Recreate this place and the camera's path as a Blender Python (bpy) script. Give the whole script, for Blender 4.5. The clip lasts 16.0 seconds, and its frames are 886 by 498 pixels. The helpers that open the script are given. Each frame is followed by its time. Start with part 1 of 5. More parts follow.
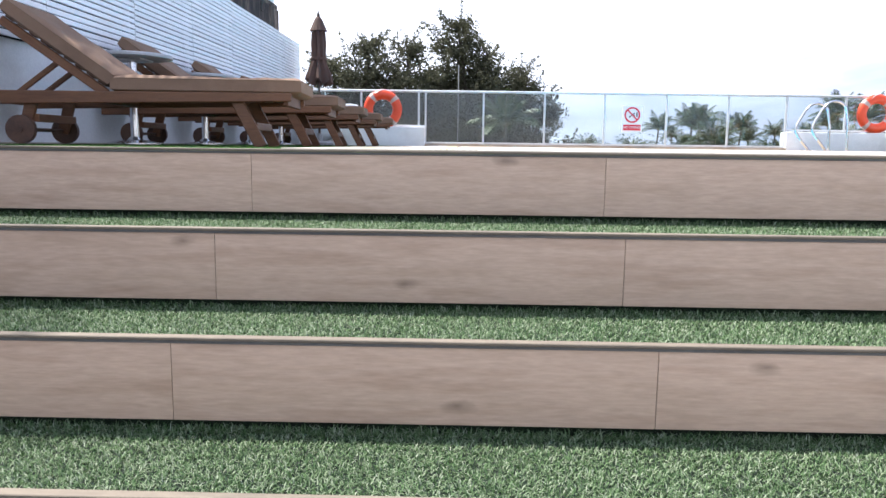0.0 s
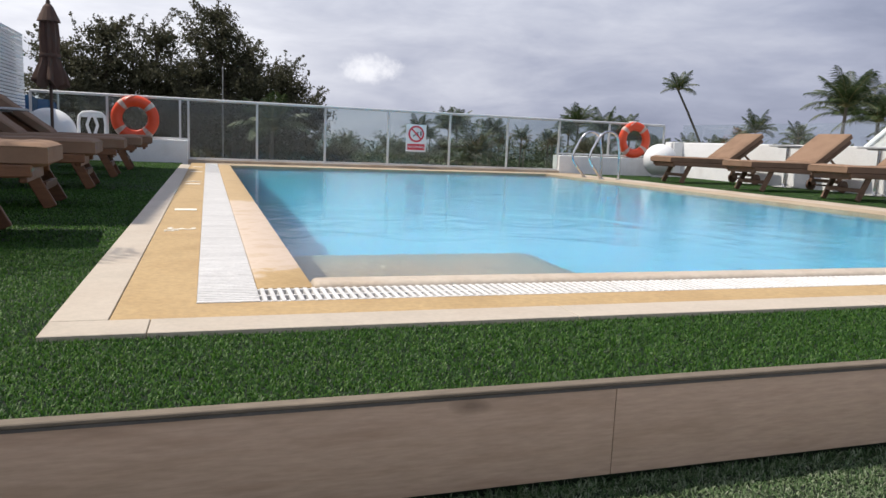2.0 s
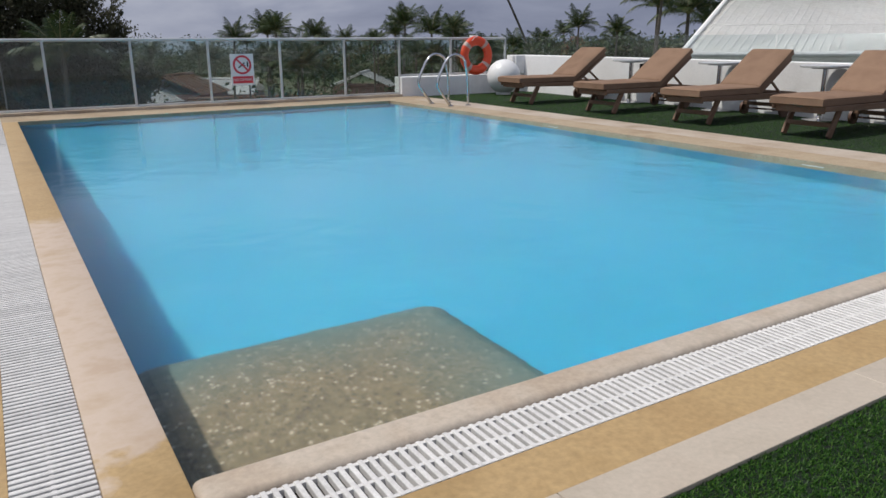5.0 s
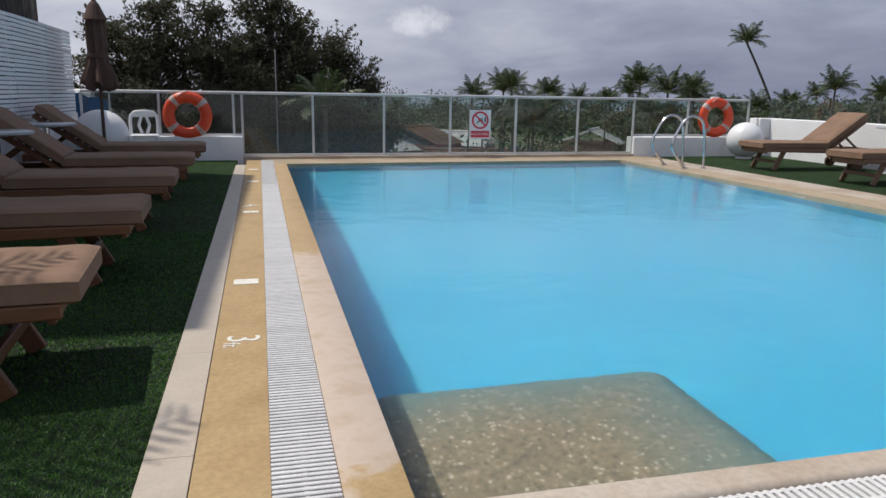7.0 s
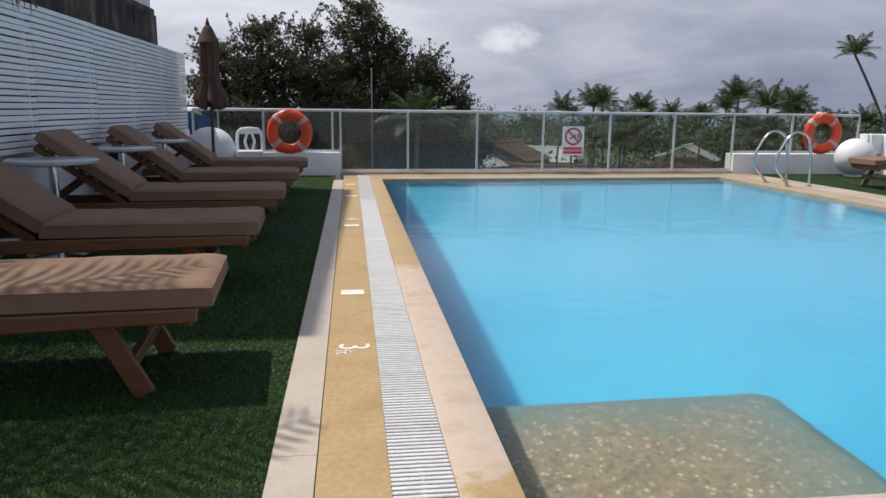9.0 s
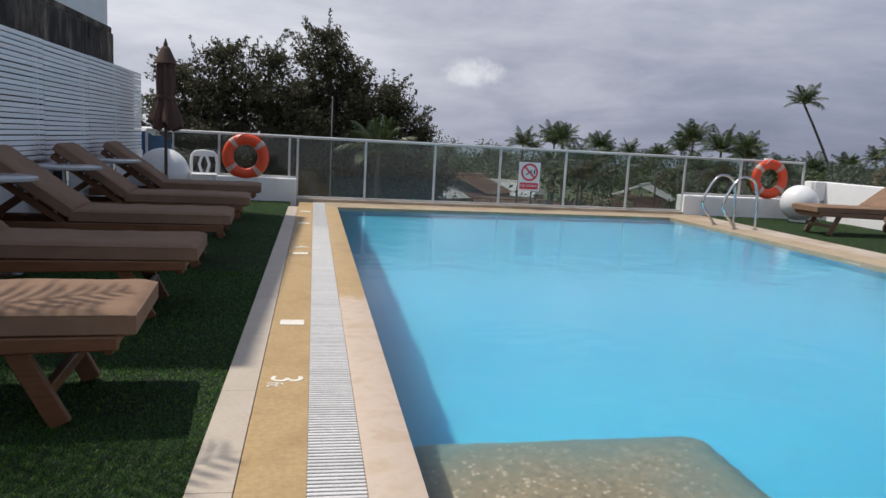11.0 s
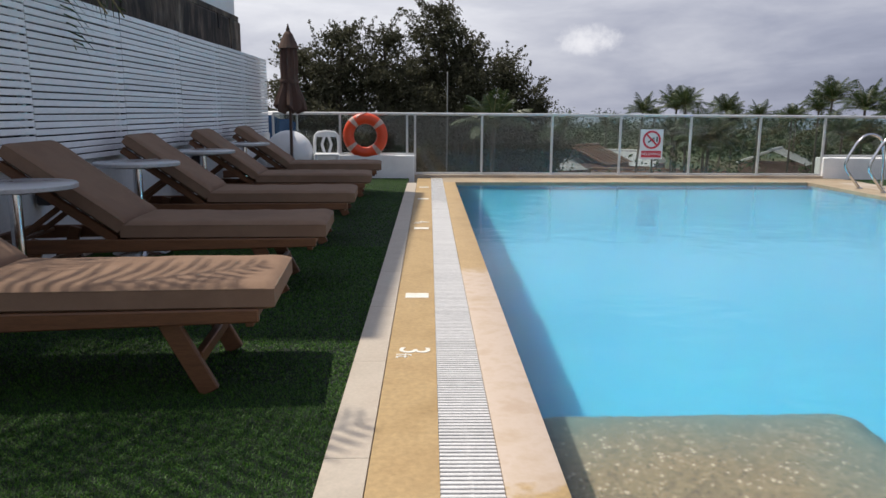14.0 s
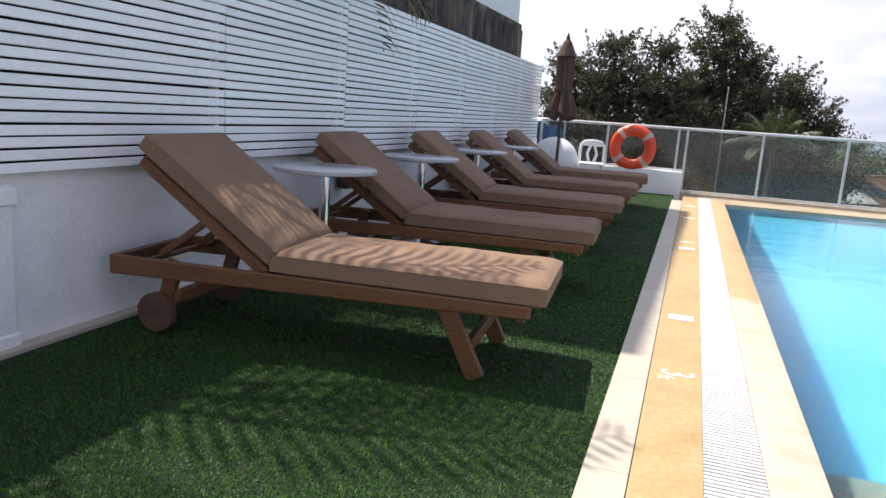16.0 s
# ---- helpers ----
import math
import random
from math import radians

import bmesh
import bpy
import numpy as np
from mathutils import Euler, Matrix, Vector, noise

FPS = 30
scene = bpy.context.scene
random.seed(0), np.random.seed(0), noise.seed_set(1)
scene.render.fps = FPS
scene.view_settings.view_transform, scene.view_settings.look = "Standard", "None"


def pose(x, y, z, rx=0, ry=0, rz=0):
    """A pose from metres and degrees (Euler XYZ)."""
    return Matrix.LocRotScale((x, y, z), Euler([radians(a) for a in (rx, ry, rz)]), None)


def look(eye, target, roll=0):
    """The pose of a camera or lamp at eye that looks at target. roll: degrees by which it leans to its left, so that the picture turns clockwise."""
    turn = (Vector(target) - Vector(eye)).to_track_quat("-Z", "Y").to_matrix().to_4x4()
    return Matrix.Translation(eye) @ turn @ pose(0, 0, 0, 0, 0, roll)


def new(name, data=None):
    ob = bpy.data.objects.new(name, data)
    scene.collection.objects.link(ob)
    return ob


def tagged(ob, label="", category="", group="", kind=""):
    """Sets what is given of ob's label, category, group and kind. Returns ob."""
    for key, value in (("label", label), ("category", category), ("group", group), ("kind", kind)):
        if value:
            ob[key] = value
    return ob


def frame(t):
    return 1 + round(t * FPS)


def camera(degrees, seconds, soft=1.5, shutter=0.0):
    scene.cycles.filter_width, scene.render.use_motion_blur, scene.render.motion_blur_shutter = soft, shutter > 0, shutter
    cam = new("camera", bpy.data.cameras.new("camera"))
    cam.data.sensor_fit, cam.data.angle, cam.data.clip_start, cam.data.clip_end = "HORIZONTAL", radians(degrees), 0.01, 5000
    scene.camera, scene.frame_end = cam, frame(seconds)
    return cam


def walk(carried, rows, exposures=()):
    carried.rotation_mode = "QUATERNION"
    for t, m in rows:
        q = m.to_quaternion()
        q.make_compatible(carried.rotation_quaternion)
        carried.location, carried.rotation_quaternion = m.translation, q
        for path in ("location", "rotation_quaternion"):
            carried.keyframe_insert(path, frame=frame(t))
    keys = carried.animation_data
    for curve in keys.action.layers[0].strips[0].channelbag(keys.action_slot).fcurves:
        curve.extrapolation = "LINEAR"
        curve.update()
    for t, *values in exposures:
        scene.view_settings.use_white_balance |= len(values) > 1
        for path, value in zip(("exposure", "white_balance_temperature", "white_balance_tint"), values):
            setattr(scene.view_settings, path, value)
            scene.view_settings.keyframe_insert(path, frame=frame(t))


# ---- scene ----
cam = camera(62.9, 16.0)
PATH = [
    (0, (-0.005, 0.29, 0.022), (-0.045, 2.269, -0.262), 0.7),
    (0.5, (-0.117, 0.704, 0.036), (0.055, 2.689, -0.135), 1.2),
    (1, (-0.217, 1.022, 0.201), (-0.128, 3.002, -0.064), 0.4),
    (1.5, (-0.373, 1.278, 0.352), (0.072, 3.206, 0.06), 5.3),
    (2, (-0.354, 1.433, 0.499), (0.263, 3.313, 0.208), 2.4),
    (2.5, (-0.263, 1.607, 0.61), (0.395, 3.489, 0.457), 1.1),
    (2.7, (-0.263, 1.698, 0.682), (0.44, 3.549, 0.398), 2.0),
    (3, (-0.233, 1.767, 0.704), (0.469, 3.62, 0.436), 1.8),
    (3.5, (-0.281, 1.967, 0.822), (0.522, 3.766, 0.479), 0.2),
    (3.7, (-0.274, 2.033, 0.877), (0.56, 3.801, 0.456), -0.4),
    (5.8, (-0.328, 2.413, 1.029), (0.719, 4.024, 0.473), 0.7),
    (6, (-0.397, 2.36, 1.031), (0.51, 4.08, 0.564), 1.1),
    (6.5, (-0.4, 2.355, 1.03), (0.257, 4.19, 0.584), 0.5),
    (7, (-0.382, 2.287, 1.048), (0.096, 4.184, 0.631), 0.9),
    (7.5, (-0.4, 2.307, 1.054), (0.058, 4.205, 0.618), 0.2),
    (8, (-0.415, 2.318, 1.048), (0.051, 4.221, 0.646), 0.1),
    (8.5, (-0.465, 2.283, 1.047), (-0.12, 4.215, 0.666), 1.0),
    (9, (-0.489, 2.236, 1.057), (-0.24, 4.184, 0.679), 0.6),
    (9.2, (-0.512, 2.269, 1.051), (-0.238, 4.208, 0.646), 0.7),
    (11.3, (-0.331, 2.235, 1.08), (0.026, 4.182, 0.793), 3.1),
    (11.5, (-0.285, 2.246, 1.081), (0.035, 4.198, 0.791), 3.3),
    (12, (-0.226, 2.249, 1.067), (-0.05, 4.215, 0.747), 2.5),
    (12.5, (-0.232, 2.254, 1.074), (-0.106, 4.225, 0.757), 2.4),
    (13, (-0.242, 2.252, 1.062), (-0.055, 4.205, 0.676), 2.0),
    (13.5, (-0.279, 2.225, 1.059), (-0.307, 4.189, 0.682), 1.7),
    (14, (-0.423, 2.256, 1.061), (-0.383, 4.221, 0.689), 0.4),
    (14.5, (-0.599, 2.276, 1.054), (-0.585, 4.243, 0.691), -0.5),
    (15, (-0.663, 2.238, 1.055), (-1.009, 4.18, 0.723), -0.1),
    (15.3, (-0.65, 2.218, 1.052), (-1.276, 4.084, 0.699), 1.0),
    (15.5, (-0.574, 2.214, 1.049), (-1.301, 4.037, 0.667), 3.4),
    (16, (-0.541, 2.212, 1.054), (-1.159, 4.077, 0.679), 3.9),
]
EXPOSURE = [(0.0, 1.47, 5850, 11), (0.5, 0.89, 6000, 11), (1.0, 0.62, 6300, 11), (1.5, 0.34, 6350, 11), (2.0, 0.24, 6350, 11), (2.5, 0.03, 6350, 11),
            (3.0, -0.09, 6350, 11), (3.5, -0.19, 6300, 11), (6.0, -0.33, 6080, 11), (7.5, -0.16, 6150, 11), (9.0, -0.06, 6220, 11), (11.5, -0.16, 6250, 11),
            (12.0, -0.08, 6300, 11), (12.5, -0.01, 6350, 11), (14.5, 0.04, 6350, 11), (15.0, 0.29, 6350, 11), (15.5, 0.68, 6350, 11), (16.0, 0.8, 6350, 11)]
walk(cam, [(t, look(eye, target, roll)) for t, eye, target, roll in PATH], EXPOSURE)

# ---- light and sky ----
SUN_TO = Vector((-0.46, 0.25, 1.0)).normalized()
sun_data = bpy.data.lights.new("sun", "SUN")
sun_data.energy, sun_data.angle, sun_data.color = 4.5, radians(0.7), (1.0, 0.915, 0.78)
sun = new("sun", sun_data)
sun.matrix_world = look(SUN_TO * 60, (0, 0, 0))

world = bpy.data.worlds.new("sky")
scene.world = world
world.use_nodes = True


def node(tree, kind, **values):
    n = tree.nodes.new(kind)
    for key, value in values.items():
        if key in n.inputs:
            n.inputs[key].default_value = value
    return n


def ramp(tree, stops):
    n = tree.nodes.new("ShaderNodeValToRGB")
    while len(n.color_ramp.elements) < len(stops):
        n.color_ramp.elements.new(0.5)
    for e, (p, c) in zip(n.color_ramp.elements, stops):
        e.position, e.color = p, (*c, 1) if len(c) == 3 else c
    return n


def mixer(tree, mode, fac, a, b):
    n = tree.nodes.new("ShaderNodeMix")
    n.data_type, n.blend_type = "RGBA", mode
    for socket, value in ((n.inputs[0], fac), (n.inputs[6], a), (n.inputs[7], b)):
        if isinstance(value, bpy.types.NodeSocket):
            tree.links.new(value, socket)
        else:
            socket.default_value = value if isinstance(value, float) else (*value, 1)
    return n.outputs[2]


def maths(tree, op, a, b=0.0, clamp=False):
    n = tree.nodes.new("ShaderNodeMath")
    n.operation, n.use_clamp = op, clamp
    for i, value in enumerate((a, b)):
        if isinstance(value, bpy.types.NodeSocket):
            tree.links.new(value, n.inputs[i])
        else:
            n.inputs[i].default_value = value
    return n.outputs[0]


def make_sky():
    tr = world.node_tree
    tr.nodes.clear()
    out, back = tr.nodes.new("ShaderNodeOutputWorld"), tr.nodes.new("ShaderNodeBackground")
    sky = tr.nodes.new("ShaderNodeTexSky")
    sky.sky_type, sky.sun_disc = "NISHITA", False
    sky.sun_elevation = math.asin(SUN_TO.z)
    sky.sun_rotation = math.atan2(SUN_TO.x, SUN_TO.y)
    clear = mixer(tr, "MULTIPLY", 1.0, sky.outputs[0], (0.14, 0.14, 0.14))
    co = tr.nodes.new("ShaderNodeTexCoord")
    flat = tr.nodes.new("ShaderNodeMapping")
    flat.inputs["Scale"].default_value = (1, 1, 3.4)
    tr.links.new(co.outputs["Generated"], flat.inputs["Vector"])
    big = node(tr, "ShaderNodeTexNoise", Scale=1.6, Detail=5.0, Roughness=0.55, Distortion=0.4)
    small = node(tr, "ShaderNodeTexNoise", Scale=6.0, Detail=6.0, Roughness=0.6, Distortion=0.3)
    for n in (big, small):
        tr.links.new(flat.outputs[0], n.inputs["Vector"])
    blend = maths(tr, "ADD", maths(tr, "MULTIPLY", big.outputs[0], 0.7), maths(tr, "MULTIPLY", small.outputs[0], 0.3))
    sep = tr.nodes.new("ShaderNodeSeparateXYZ")
    tr.links.new(co.outputs["Generated"], sep.inputs[0])
    # brighter towards the sun's side, darker and bluer to the east
    blend = maths(tr, "ADD", blend, maths(tr, "MULTIPLY", sep.outputs[0], -0.22))
    cloud = ramp(tr, [(0.22, (0.222, 0.242, 0.328)), (0.38, (0.364, 0.383, 0.474)), (0.52, (0.557, 0.567, 0.632)), (0.68, (0.82, 0.82, 0.85))])
    tr.links.new(blend, cloud.inputs[0])
    # the cover thins out overhead
    cover = maths(tr, "SUBTRACT", 0.98, maths(tr, "MULTIPLY", maths(tr, "MAXIMUM", maths(tr, "SUBTRACT", sep.outputs[2], 0.12), 0.0), 0.54), clamp=True)
    shade = mixer(tr, "MIX", cover, clear, cloud.outputs[0])
    # one sunlit cumulus to the north
    az, el = radians(12.0), radians(5.35)
    right, up = Vector((math.cos(az), -math.sin(az), 0)), Vector((-math.sin(az) * math.sin(el), -math.cos(az) * math.sin(el), math.cos(el)))
    fwd = Vector((math.sin(az) * math.cos(el), math.cos(az) * math.cos(el), math.sin(el)))
    warp = node(tr, "ShaderNodeTexNoise", Scale=34.0, Detail=5.0, Roughness=0.6)
    tr.links.new(co.outputs["Generated"], warp.inputs["Vector"])

    def along(v):
        n = tr.nodes.new("ShaderNodeVectorMath")
        n.operation = "DOT_PRODUCT"
        tr.links.new(co.outputs["Generated"], n.inputs[0])
        n.inputs[1].default_value = v
        return n.outputs["Value"]
    rx, ry = maths(tr, "DIVIDE", along(right), 0.044), maths(tr, "DIVIDE", along(up), 0.021)
    dist = maths(tr, "ADD", maths(tr, "MULTIPLY", rx, rx), maths(tr, "MULTIPLY", ry, ry))
    dist = maths(tr, "ADD", dist, maths(tr, "MULTIPLY", maths(tr, "SUBTRACT", warp.outputs[0], 0.5), 3.0))
    mask = tr.nodes.new("ShaderNodeMapRange")
    mask.interpolation_type = "SMOOTHSTEP"
    tr.links.new(dist, mask.inputs[0])
    mask.inputs[1].default_value, mask.inputs[2].default_value = 1.25, -0.35
    ahead = maths(tr, "GREATER_THAN", along(fwd), 0.5)
    puff = mixer(tr, "MIX", maths(tr, "MULTIPLY", maths(tr, "MULTIPLY", mask.outputs[0], ahead), 0.8), shade, (0.92, 0.91, 0.92))
    tr.links.new(puff, back.inputs[0])
    tr.links.new(back.outputs[0], out.inputs[0])


make_sky()

# ---- materials ----


def pbr(name, cols, rough=0.6, metal=0.0, scale=6.0, fine=70.0, fine_amt=0.25, bump=0.15, stretch=(1, 1, 1), rand=0.06, rough_var=0.1,
        specular=0.5, depth=0.002, coat=0.0, island=False):
    """A principled material whose colour runs through cols by a large noise, broken by a fine one, with a fine relief."""
    m = bpy.data.materials.new(name)
    m.use_nodes = True
    tr = m.node_tree
    b = tr.nodes["Principled BSDF"]
    co, info = tr.nodes.new("ShaderNodeTexCoord"), tr.nodes.new("ShaderNodeObjectInfo")
    shift = tr.nodes.new("ShaderNodeVectorMath")
    shift.operation = "MULTIPLY_ADD"
    wide = tr.nodes.new("ShaderNodeCombineXYZ")
    for i in range(3):
        tr.links.new(info.outputs["Random"], wide.inputs[i])
    tr.links.new(wide.outputs[0], shift.inputs[0])
    shift.inputs[1].default_value = (31.0, 17.0, 23.0)
    tr.links.new(co.outputs["Object"], shift.inputs[2])
    mp = tr.nodes.new("ShaderNodeMapping")
    mp.inputs["Scale"].default_value = stretch
    tr.links.new(shift.outputs[0], mp.inputs["Vector"])
    large = node(tr, "ShaderNodeTexNoise", Scale=scale, Detail=4.0, Roughness=0.6)
    tiny = node(tr, "ShaderNodeTexNoise", Scale=fine, Detail=3.0, Roughness=0.65)
    for n in (large, tiny):
        tr.links.new(mp.outputs[0], n.inputs["Vector"])
    k = len(cols)
    rp = ramp(tr, [(0.3 + 0.4 * i / max(1, k - 1), c) for i, c in enumerate(cols)])
    tr.links.new(large.outputs[0], rp.inputs[0])
    grain = ramp(tr, [(0.25, (1 - fine_amt,) * 3), (0.75, (1 + fine_amt * 0.5,) * 3)])
    tr.links.new(tiny.outputs[0], grain.inputs[0])
    col = mixer(tr, "MULTIPLY", 1.0, rp.outputs[0], grain.outputs[0])
    if rand:
        hsv = node(tr, "ShaderNodeHueSaturation")
        source = info.outputs["Random"]
        if island:
            source = tr.nodes.new("ShaderNodeNewGeometry").outputs["Random Per Island"]
        tr.links.new(maths(tr, "MULTIPLY_ADD", source, 2 * rand), hsv.inputs["Value"])
        tr.nodes[-1].inputs[2].default_value = 1 - rand
        tr.links.new(col, hsv.inputs["Color"])
        col = hsv.outputs[0]
    tr.links.new(col, b.inputs["Base Color"])
    rr = tr.nodes.new("ShaderNodeMapRange")
    rr.inputs[3].default_value, rr.inputs[4].default_value = max(0.02, rough - rough_var), min(1, rough + rough_var)
    tr.links.new(large.outputs[0], rr.inputs[0])
    tr.links.new(rr.outputs[0], b.inputs["Roughness"])
    b.inputs["Metallic"].default_value = metal
    b.inputs["Specular IOR Level"].default_value = specular
    b.inputs["Coat Weight"].default_value = coat
    if bump:
        bp = tr.nodes.new("ShaderNodeBump")
        bp.inputs["Strength"].default_value, bp.inputs["Distance"].default_value = bump, depth
        tr.links.new(tiny.outputs[0], bp.inputs["Height"])
        tr.links.new(bp.outputs[0], b.inputs["Normal"])
    return m


def leaf_material(name, cols, rough=0.5, translucent=0.25):
    """Leaves: a colour for each leaf, and some light through them."""
    m = bpy.data.materials.new(name)
    m.use_nodes = True
    tr = m.node_tree
    b, out = tr.nodes["Principled BSDF"], tr.nodes["Material Output"]
    geo = tr.nodes.new("ShaderNodeNewGeometry")
    rp = ramp(tr, [(i / (len(cols) - 1), c) for i, c in enumerate(cols)])
    tr.links.new(geo.outputs["Random Per Island"], rp.inputs[0])
    tr.links.new(rp.outputs[0], b.inputs["Base Color"])
    b.inputs["Roughness"].default_value = rough
    b.inputs["Specular IOR Level"].default_value = 0.35
    if translucent:
        tl, mx = tr.nodes.new("ShaderNodeBsdfTranslucent"), tr.nodes.new("ShaderNodeMixShader")
        tr.links.new(rp.outputs[0], tl.inputs[0])
        mx.inputs[0].default_value = translucent
        tr.links.new(b.outputs[0], mx.inputs[1])
        tr.links.new(tl.outputs[0], mx.inputs[2])
        tr.links.new(mx.outputs[0], out.inputs[0])
    return m


def glass_material(name, tint, dust, dust_col=(0.75, 0.77, 0.78)):
    m = bpy.data.materials.new(name)
    m.use_nodes = True
    tr = m.node_tree
    tr.nodes.remove(tr.nodes["Principled BSDF"])
    out = tr.nodes["Material Output"]
    clear, gloss, film = tr.nodes.new("ShaderNodeBsdfTransparent"), tr.nodes.new("ShaderNodeBsdfGlossy"), tr.nodes.new("ShaderNodeBsdfDiffuse")
    clear.inputs[0].default_value = (*tint, 1)
    gloss.inputs["Roughness"].default_value = 0.03
    film.inputs[0].default_value = (*dust_col, 1)
    co = tr.nodes.new("ShaderNodeTexCoord")
    n = node(tr, "ShaderNodeTexNoise", Scale=2.5, Detail=6.0, Roughness=0.7)
    tr.links.new(co.outputs["Object"], n.inputs["Vector"])
    a = tr.nodes.new("ShaderNodeMixShader")
    tr.links.new(maths(tr, "MULTIPLY", n.outputs[0], dust * 2), a.inputs[0])
    tr.links.new(clear.outputs[0], a.inputs[1])
    tr.links.new(film.outputs[0], a.inputs[2])
    lw = node(tr, "ShaderNodeLayerWeight", Blend=0.5)
    fr = maths(tr, "ADD", maths(tr, "MULTIPLY", maths(tr, "POWER", lw.outputs["Facing"], 5.0), 0.9), 0.035)
    c = tr.nodes.new("ShaderNodeMixShader")
    tr.links.new(fr, c.inputs[0])
    tr.links.new(a.outputs[0], c.inputs[1])
    tr.links.new(gloss.outputs[0], c.inputs[2])
    tr.links.new(c.outputs[0], out.inputs[0])
    return m


def water_material():
    m = bpy.data.materials.new("pool_water")
    m.use_nodes = True
    tr = m.node_tree
    b = tr.nodes["Principled BSDF"]
    b.inputs["Base Color"].default_value = (0.86, 0.98, 1.0, 1)
    b.inputs["Roughness"].default_value = 0.13
    b.inputs["IOR"].default_value = 1.33
    b.inputs["Transmission Weight"].default_value = 1.0
    co = tr.nodes.new("ShaderNodeTexCoord")
    big = node(tr, "ShaderNodeTexNoise", Scale=2.2, Detail=3.0, Roughness=0.5, Distortion=0.6)
    small = node(tr, "ShaderNodeTexNoise", Scale=14.0, Detail=2.0, Roughness=0.5, Distortion=0.3)
    for n in (big, small):
        tr.links.new(co.outputs["Object"], n.inputs["Vector"])
    h = maths(tr, "ADD", big.outputs[0], maths(tr, "MULTIPLY", small.outputs[0], 0.12))
    bp = tr.nodes.new("ShaderNodeBump")
    bp.inputs["Strength"].default_value, bp.inputs["Distance"].default_value = 0.45, 0.018
    tr.links.new(h, bp.inputs["Height"])
    tr.links.new(bp.outputs[0], b.inputs["Normal"])
    return m


def plank_material():
    """Wood-look tile: long grain, broad bands and a few dark knots."""
    m = pbr("wood_look_tile", [(0.365, 0.247, 0.175), (0.465, 0.335, 0.248), (0.40, 0.280, 0.200)], rough=0.42, scale=3.0, fine=26.0, fine_amt=0.16, bump=0.08,
            stretch=(0.7, 1, 5.5), rand=0.05)
    tr = m.node_tree
    b = tr.nodes["Principled BSDF"]
    source = b.inputs["Base Color"].links[0].from_socket
    co, info = tr.nodes.new("ShaderNodeTexCoord"), tr.nodes.new("ShaderNodeObjectInfo")
    mp = tr.nodes.new("ShaderNodeMapping")
    mp.inputs["Scale"].default_value = (1.0, 1.0, 2.2)
    tr.links.new(co.outputs["Object"], mp.inputs["Vector"])
    off = tr.nodes.new("ShaderNodeCombineXYZ")
    tr.links.new(maths(tr, "MULTIPLY", info.outputs["Random"], 40.0), off.inputs[0])
    tr.links.new(off.outputs[0], mp.inputs["Location"])
    v = node(tr, "ShaderNodeTexVoronoi", Scale=1.25, Randomness=1.0)
    v.voronoi_dimensions = "2D"
    sp, cb = tr.nodes.new("ShaderNodeSeparateXYZ"), tr.nodes.new("ShaderNodeCombineXYZ")
    tr.links.new(mp.outputs[0], sp.inputs[0])
    tr.links.new(sp.outputs[0], cb.inputs[0])
    tr.links.new(sp.outputs[2], cb.inputs[1])
    tr.links.new(cb.outputs[0], v.inputs["Vector"])
    n = node(tr, "ShaderNodeTexNoise", Scale=9.0, Detail=4.0)
    tr.links.new(mp.outputs[0], n.inputs["Vector"])
    d = maths(tr, "ADD", v.outputs["Distance"], maths(tr, "MULTIPLY", maths(tr, "SUBTRACT", n.outputs[0], 0.5), 0.10))
    mr = tr.nodes.new("ShaderNodeMapRange")
    mr.inputs[1].default_value, mr.inputs[2].default_value, mr.inputs[3].default_value, mr.inputs[4].default_value = 0.0, 0.055, 0.75, 0.0
    tr.links.new(d, mr.inputs[0])
    tr.links.new(mixer(tr, "MIX", mr.outputs[0], source, (0.13, 0.085, 0.06)), b.inputs["Base Color"])
    return m


